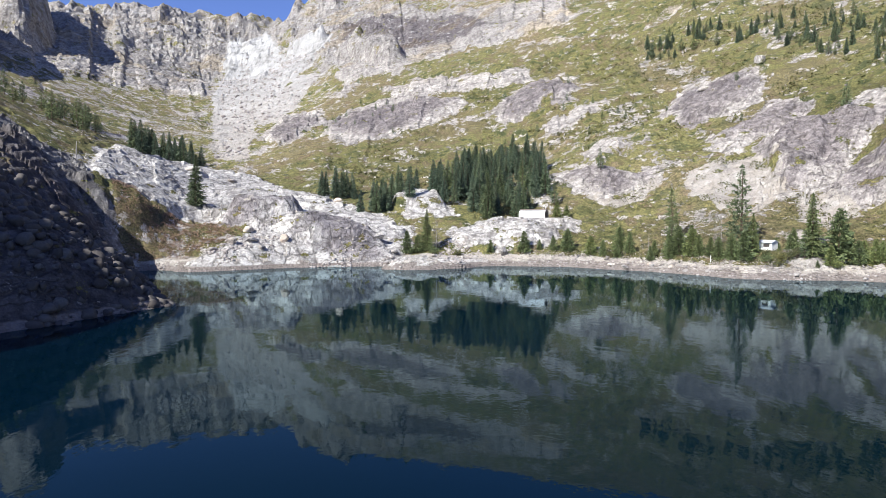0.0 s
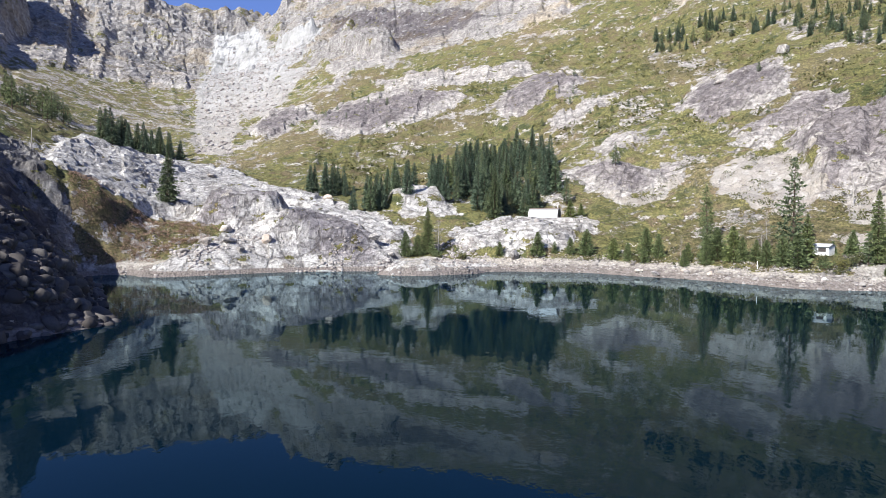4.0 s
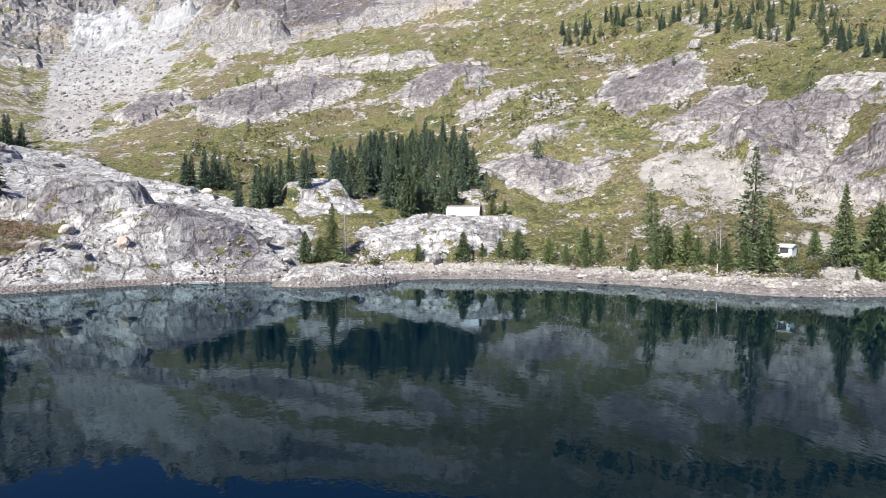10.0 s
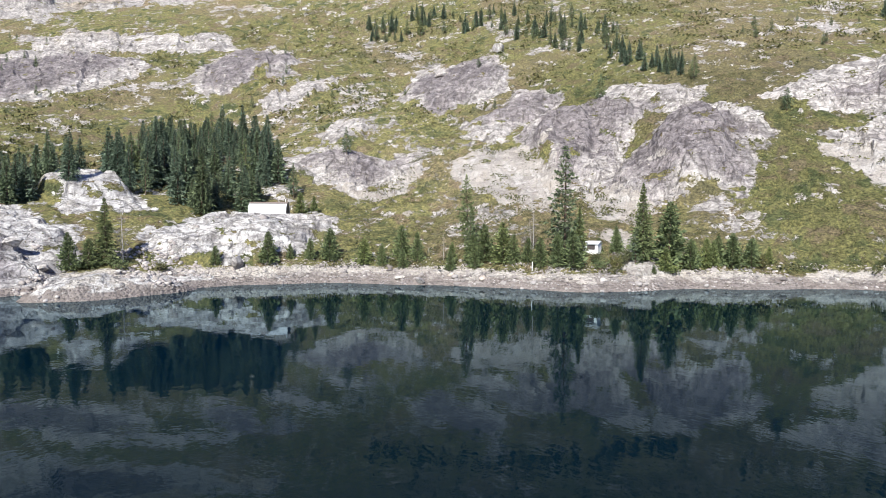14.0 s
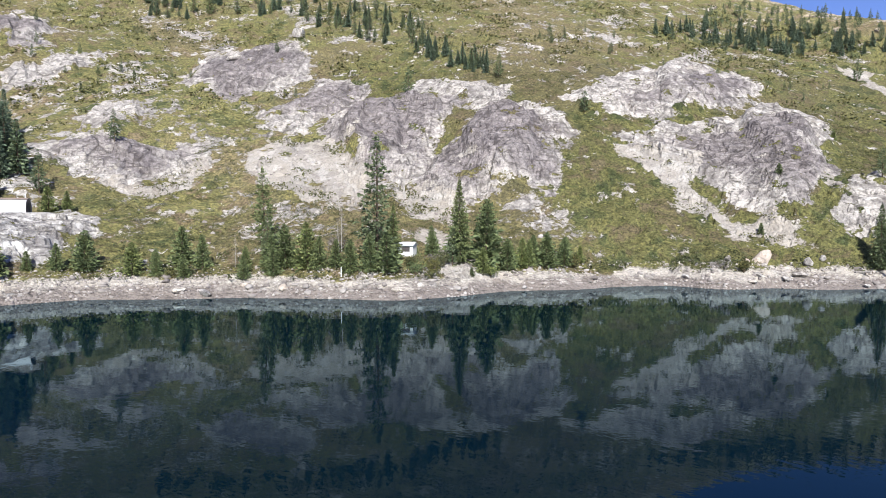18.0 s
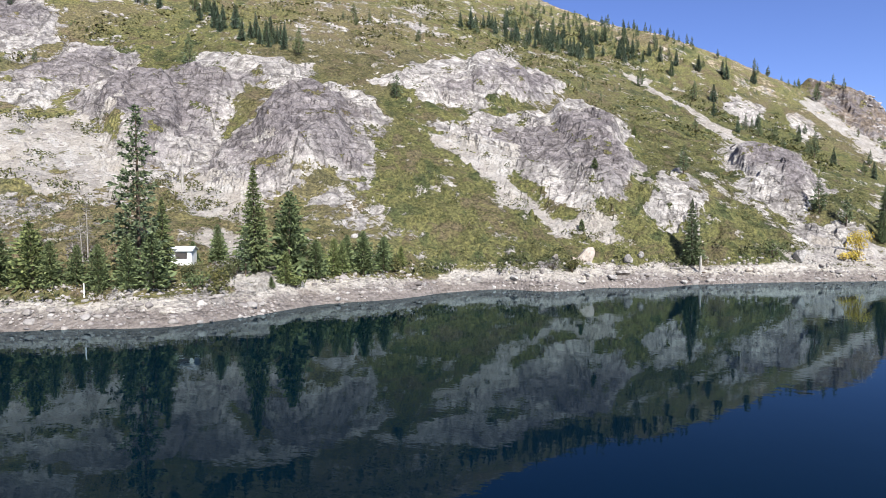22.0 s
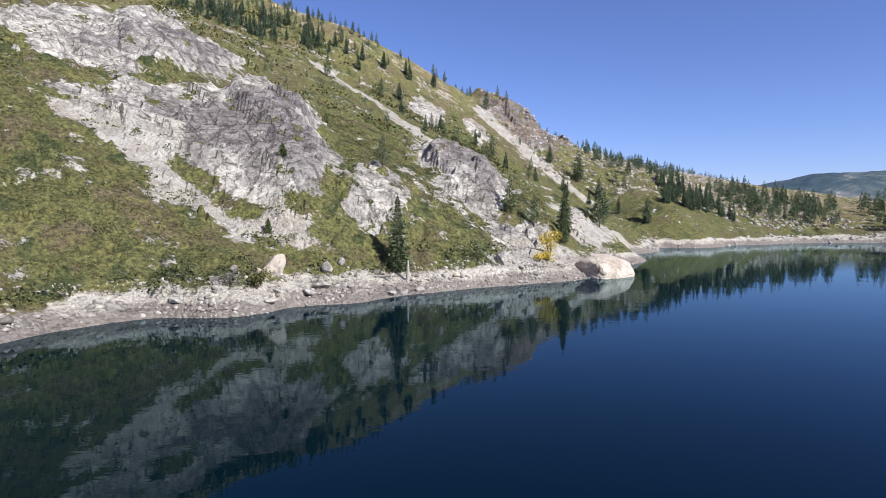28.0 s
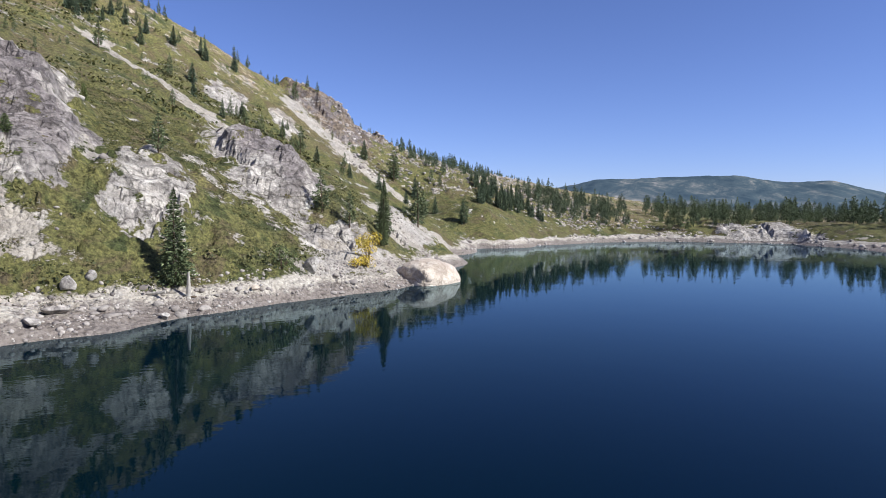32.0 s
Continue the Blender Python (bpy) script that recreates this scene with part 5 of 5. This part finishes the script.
def whaleback():
    """The smooth tan granite hump at the tip of the point."""
    bm = bmesh.new()
    bmesh.ops.create_icosphere(bm, subdivisions=5, radius=1)
    for v in bm.verts:
        p = v.co
        flat = 1.0 if p.x > -0.55 else 1 + 0.8 * (p.x + 0.55)
        k = 0.05 * noise.fractal(p * 2.2, 1.0, 2.0, 4) - 0.05 * max(0, noise.noise(p * 5)) * (1 if p.x < 0.1 else 0.3)
        v.co = Vector((p.x * 8.6 * flat, p.y * 5.0, p.z * 4.3)) * (1 + k)
    ob = part("granite_hump", bm, warm_granite_mat, None, "", True)
    ob.matrix_world = pose(172.5, 54.5, 0.2, 0, 4, -52)
    tagged(ob, "smooth pinkish granite hump sloping into the lake", "rock")


whaleback()


# ---- timber: snags, pole, marker ----
def snag(name, x, y, high, thick, label, lean=(0, 0), seed=0):
    rng = np.random.default_rng(seed)
    bm = bmesh.new()
    rings = []
    for k in range(9):
        f = k / 8
        r = thick * (1.5 - 0.5 * min(1, f * 5)) * (1 - 0.55 * f)
        rings.append([bm.verts.new((r * math.cos(t) * rng.uniform(0.8, 1.15) + 0.1 * thick * math.sin(3 * f), r * math.sin(t) * rng.uniform(0.8, 1.15), -0.4 + (high + 0.4) * f + (rng.uniform(-0.5, 0.3) * thick * 2 if k == 8 else 0))) for t in np.linspace(0, 6.283, 10)[:-1]])
    for a, b in zip(rings, rings[1:]):
        for n in range(9):
            bm.faces.new((a[n], a[(n + 1) % 9], b[(n + 1) % 9], b[n]))
    bm.faces.new(rings[-1])
    root = tagged(new(name), label, "dead tree")
    root.matrix_world = pose(x, y, height_at(x, y), *lean)
    part("trunk", bm, pale_bark_mat, root)
    bm = bmesh.new()
    for n in range(5):
        a = rng.uniform(0, 6.28)
        d = Vector((math.cos(a), math.sin(a), rng.uniform(-0.15, 0.1)))
        o = Vector((0, 0, 0.02))
        m = look(o, o + d) @ pose(0, 0, -thick * 1.2)
        bmesh.ops.create_cone(bm, segments=6, radius1=0.03, radius2=thick * 0.45, depth=thick * 3, cap_ends=True, matrix=m)
    part("roots", bm, bark_mat, root)


snag("snag", 147.5, 94.3, 3.2, 0.36, "weathered grey tree stump standing on the beach", (0, -4, 0), 3)
snag("pole_snag", 107, 186, 7.2, 0.3, "tall pale broken tree trunk before the cliff", (0, 0, 0), 4)
snag("short_snag", 73.4, 154.6, 3.8, 0.28, "pale broken trunk among young firs", (2, 2, 0), 5)
snag("thin_snag", -120, 207, 6.0, 0.22, "bare grey trunk on the western bench", (0, 3, 0), 6)
snag("thin_snag", -72, 205, 5.0, 0.18, "bare grey trunk on the western bench", (3, 0, 0), 7)
for n, (x, y, l, turn) in enumerate([(228, 92, 9, 20), (146, 98.5, 3.4, 70), (301, -158, 9, 30)]):
    bm = bmesh.new()
    bmesh.ops.create_cone(bm, segments=9, radius1=0.22, radius2=0.13, depth=l, cap_ends=True, matrix=pose(0, 0, 0, 0, 90, 0))
    for v in bm.verts:
        v.co += Vector((0, 0.12 * math.sin(v.co.x), 0.05 * math.cos(2 * v.co.x)))
    log = part("fallen_log", bm, pale_bark_mat, None)
    log.matrix_world = pose(x, y, height_at(x, y) + 0.3, 0, 6, turn)
    tagged(log, "bleached fallen log lying on the rocks", "log")


# ---- buildings and boat ----
def box(bm, x0, x1, y0, y1, z0, z1):
    m = Matrix.Translation(((x0 + x1) / 2, (y0 + y1) / 2, (z0 + z1) / 2)) @ Matrix.Diagonal((x1 - x0, y1 - y0, z1 - z0, 1))
    bmesh.ops.create_cube(bm, size=1, matrix=m)


def solid(name, boxes, material, parent, label=""):
    bm = bmesh.new()
    for b in boxes:
        box(bm, *b)
    return part(name, bm, material, parent, label)


def shed():
    """A small white hut with a gable roof; x runs along its front, -y faces the lake."""
    root = tagged(new("shed"), "small white wooden shed with a dark window above the beach", "shed")
    root.matrix_world = pose(82, 158, height_at(82, 158) + 0.1, 0, 0, -58)
    w, d, h, t = 1.7, 1.3, 2.0, 0.08
    front = solid("front_wall", [(-w, -0.5, -d, -d + t, 0, h), (1.1, w, -d, -d + t, 0, h), (-0.5, 1.1, -d, -d + t, 0, 0.85), (-0.5, 1.1, -d, -d + t, 1.75, h)], white_mat, root)
    solid("back_wall", [(-w, w, d - t, d, 0, h)], white_mat, root)
    for side in (-1, 1):
        bm = bmesh.new()
        x0, x1 = (side * w, side * (w - t))
        pts = [(-d + t, 0), (d - t, 0), (d - t, h), (0, h + 0.5), (-d + t, h)]
        a, b = [bm.verts.new((x0, y, z)) for y, z in pts], [bm.verts.new((x1, y, z)) for y, z in pts]
        bm.faces.new(a), bm.faces.new(b[::-1])
        for n in range(5):
            bm.faces.new((a[n], b[n], b[(n + 1) % 5], a[(n + 1) % 5]))
        bmesh.ops.recalc_face_normals(bm, faces=bm.faces)
        part("side_wall", bm, plank_mat if side < 0 else white_mat, root, "tan boarded end wall" if side < 0 else "")
    for side in (-1, 1):
        bm = bmesh.new()
        y0, y1 = 0, side * (d + 0.3)
        z0, z1 = h + 0.56, h - 0.06
        vs = [bm.verts.new(p) for p in ((-w - 0.25, y0, z0), (w + 0.25, y0, z0), (w + 0.25, y1, z1), (-w - 0.25, y1, z1))]
        face = bm.faces.new(vs)
        out = bmesh.ops.extrude_face_region(bm, geom=[face])
        bmesh.ops.translate(bm, verts=[v for v in out["geom"] if isinstance(v, bmesh.types.BMVert)], vec=(0, 0, 0.07))
        bmesh.ops.recalc_face_normals(bm, faces=bm.faces)
        part("roof_slope", bm, tin_mat, root, "pale metal roof slope")
    win = solid("window", [(-0.5, 1.1, -d + 0.03, -d + 0.05, 0.85, 1.75)], dark_mat, front, "dark window opening")
    solid("window_frame", [(-0.56, 1.16, -d - 0.03, -d - 0.004, 0.78, 0.85), (-0.56, 1.16, -d - 0.03, -d - 0.004, 1.75, 1.82), (-0.56, -0.5, -d - 0.03, -d - 0.004, 0.85, 1.75), (1.1, 1.16, -d - 0.03, -d - 0.004, 0.85, 1.75)], white_mat, front)
    solid("footing", [(-w - 0.1, w + 0.1, -d - 0.1, d + 0.1, -1.2, -0.004)], granite_mat, root, "rough stone footing")


shed()


def vaulted_hut():
    """A long white hut with a rounded roof."""
    root = tagged(new("vaulted_hut"), "long white canvas hut with a rounded roof on granite", "hut")
    root.matrix_world = pose(32.5, 224.5, 14.2, 0, 0, -26)
    l, w, h = 4.8, 2.3, 3.0
    bm = bmesh.new()
    outline = [(w * math.cos(t), 1.0 + (h - 1.0) * math.sin(t)) for t in np.linspace(0, math.pi, 15)]
    outline = [(w, 0.0)] + outline + [(-w, 0.0)]
    for inner, flip in ((0, False), (0.07, True)):
        rows = [[bm.verts.new((x, y * (1 - inner / w), z - (inner if z > 0.9 else 0))) for y, z in outline] for x in np.linspace(-l, l, 9)]
        for a, b in zip(rows, rows[1:]):
            for n in range(len(outline) - 1):
                q = (a[n], a[n + 1], b[n + 1], b[n])
                bm.faces.new(q if not flip else q[::-1])
    part("roof_shell", bm, canvas_mat, root, "taut white canvas shell")
    for k, x in enumerate((-l + 0.1, l - 0.1)):
        bm = bmesh.new()
        a = [bm.verts.new((x - 0.05, y * 0.96, z * 0.97)) for y, z in outline]
        b = [bm.verts.new((x + 0.05, y * 0.96, z * 0.97)) for y, z in outline]
        bm.faces.new(a), bm.faces.new(b[::-1])
        for n in range(len(a)):
            bm.faces.new((a[n], b[n], b[(n + 1) % len(a)], a[(n + 1) % len(a)]))
        bmesh.ops.recalc_face_normals(bm, faces=bm.faces)
        wall = part("end_wall", bm, canvas_mat if k == 0 else brown_roof_mat, root, "" if k == 0 else "dark brown end wall")
        if k == 1:
            solid("door", [(x + 0.056, x + 0.09, -0.2, 1.0, 0.05, 2.1)], dark_mat, wall, "dark doorway")
            solid("window", [(x + 0.056, x + 0.09, -1.6, -0.5, 0.9, 1.9)], dark_mat, wall, "dark window")
    for x in np.linspace(-l + 0.8, l - 0.8, 7):
        bm = bmesh.new()
        rows = [[bm.verts.new((x + dx, y * 1.012, z * 1.012)) for y, z in outline] for dx in (-0.03, 0.03)]
        for n in range(len(outline) - 1):
            bm.faces.new((rows[0][n], rows[0][n + 1], rows[1][n + 1], rows[1][n]))
        part("rib", bm, tin_mat, root, "pale hoop rib")
    bm = bmesh.new()
    cap = [(w * 1.03 * math.cos(t), 1.0 + (h - 1.0) * math.sin(t) + 0.06) for t in np.linspace(math.radians(55), math.radians(125), 7)]
    rows = [[bm.verts.new((x, y, z + dz)) for y, z in cap] for x, dz in ((-l - 0.1, 0), (l + 0.1, 0), (l + 0.1, 0.05), (-l - 0.1, 0.05))]
    for a, b in zip(rows, rows[1:] + rows[:1]):
        for n in range(6):
            bm.faces.new((a[n], a[n + 1], b[n + 1], b[n]))
    bmesh.ops.recalc_face_normals(bm, faces=bm.faces)
    part("ridge_cap", bm, brown_roof_mat, root, "brown roofing along the ridge")
    bm = bmesh.new()
    bmesh.ops.create_cone(bm, segments=10, radius1=0.14, radius2=0.14, depth=1.6, cap_ends=True, matrix=pose(l - 0.8, 1.0, h + 0.2))
    part("stovepipe", bm, tin_mat, root)
    solid("deck", [(-l - 0.3, l + 0.6, -w - 0.3, w + 0.3, -1.4, -0.02)], plank_mat, root, "weathered plank deck")


vaulted_hut()


def rowing_boat():
    root = tagged(new("rowing_boat"), "small white rowing boat moored at the rock ledge", "boat")
    root.matrix_world = pose(-31.5, 182.5, 0.02, 0, 0, -14)
    bm = bmesh.new()
    rows = []
    for k in range(11):
        f = k / 10
        half = 0.72 * math.sin(math.pi * min(1, 0.28 + 0.72 * f)) ** 0.7 if f < 1 else 0.02
        half = 0.68 * (1 - max(0, f - 0.45) ** 2 / 0.31) + 0.01
        sheer = 0.45 + 0.22 * f * f
        rows.append([bm.verts.new((-1.9 + 3.8 * f, half * s, sheer if abs(s) == 1 else sheer - 0.5 + 0.1 * abs(s))) for s in (-1, -0.7, 0, 0.7, 1)])
    for a, b in zip(rows, rows[1:]):
        for n in range(4):
            bm.faces.new((a[n], b[n], b[n + 1], a[n + 1]))
    bm.faces.new(rows[0])
    bmesh.ops.solidify(bm, geom=bm.faces[:], thickness=0.04)
    part("hull", bm, white_mat, root)
    for x in (-1.2, 0.0, 0.9):
        solid("thwart", [(x - 0.13, x + 0.13, -0.55, 0.55, 0.33, 0.37)], plank_mat, root)


rowing_boat()
bm = bmesh.new()
bmesh.ops.create_cone(bm, segments=8, radius1=0.09, radius2=0.07, depth=1.9, cap_ends=True, matrix=pose(0, 0, 0.75))
marker = part("marker_post", bm, white_mat, None)
marker.location = (68, 159, height_at(68, 159))
tagged(marker, "short pale marker post at the top of the beach", "post")


# ---- distant forested hills ----
def far_hills():
    mat, tree, b = nodes_of("hazy_far_forest", 1.0, 0.0)
    p = place(tree)
    turn, draw = tree.nodes.new("ShaderNodeMapping"), tree.nodes.new("ShaderNodeMapping")
    turn.inputs["Rotation"].default_value, draw.inputs["Scale"].default_value = (0, 0, radians(35)), (0.2, 1, 2.0)
    link(tree, p, turn.inputs["Vector"])
    link(tree, turn.outputs[0], draw.inputs["Vector"])
    n = noise_tex(tree, draw.outputs[0], 0.006, 12, 0.74, 0.4)
    # bluish base tones and a weak blue glow paint in the distant haze
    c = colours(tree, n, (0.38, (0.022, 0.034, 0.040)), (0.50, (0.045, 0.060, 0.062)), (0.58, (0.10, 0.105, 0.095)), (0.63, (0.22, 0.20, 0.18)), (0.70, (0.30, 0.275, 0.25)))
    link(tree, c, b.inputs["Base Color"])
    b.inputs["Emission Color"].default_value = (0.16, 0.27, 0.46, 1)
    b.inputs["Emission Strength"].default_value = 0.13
    deg = np.arange(100, 176, 0.15)
    rows = []
    for k in range(40):
        f = k / 39
        d = 2300 + 1500 * f
        crest = np.interp(deg, (100, 112, 118, 122, 127, 133, 137, 140, 144, 150, 176), (1.2, 1.9, 2.4, 3.2, 3.3, 3.4, 2.8, 2.9, 1.7, 1.2, 1.0))
        z = 13 + (crest / 57.3 * 3800) * (f ** 0.9) + 26 * fbm(deg * 60.0, np.full_like(deg, d * 0.5), 260, 4, 96) * (1 - 0.75 * f) + 4 * fbm(deg * 60.0, np.full_like(deg, d), 30, 2, 97) - 40 * (1 - f)
        rows.append(np.stack([40 + d * np.sin(np.radians(deg)), 80 + d * np.cos(np.radians(deg)), z], -1))
    v = np.array(rows)
    m = v.shape[1]
    i, j = np.meshgrid(np.arange(39), np.arange(m - 1), indexing="ij")
    q = np.stack([i * m + j, (i + 1) * m + j, (i + 1) * m + j + 1, i * m + j + 1], -1).reshape(-1, 4)
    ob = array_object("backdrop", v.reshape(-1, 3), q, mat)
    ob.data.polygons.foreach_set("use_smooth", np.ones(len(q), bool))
    tagged(ob, "distant forested hills with painted blue haze under a clear sky", "hills", kind="structure")


far_hills()
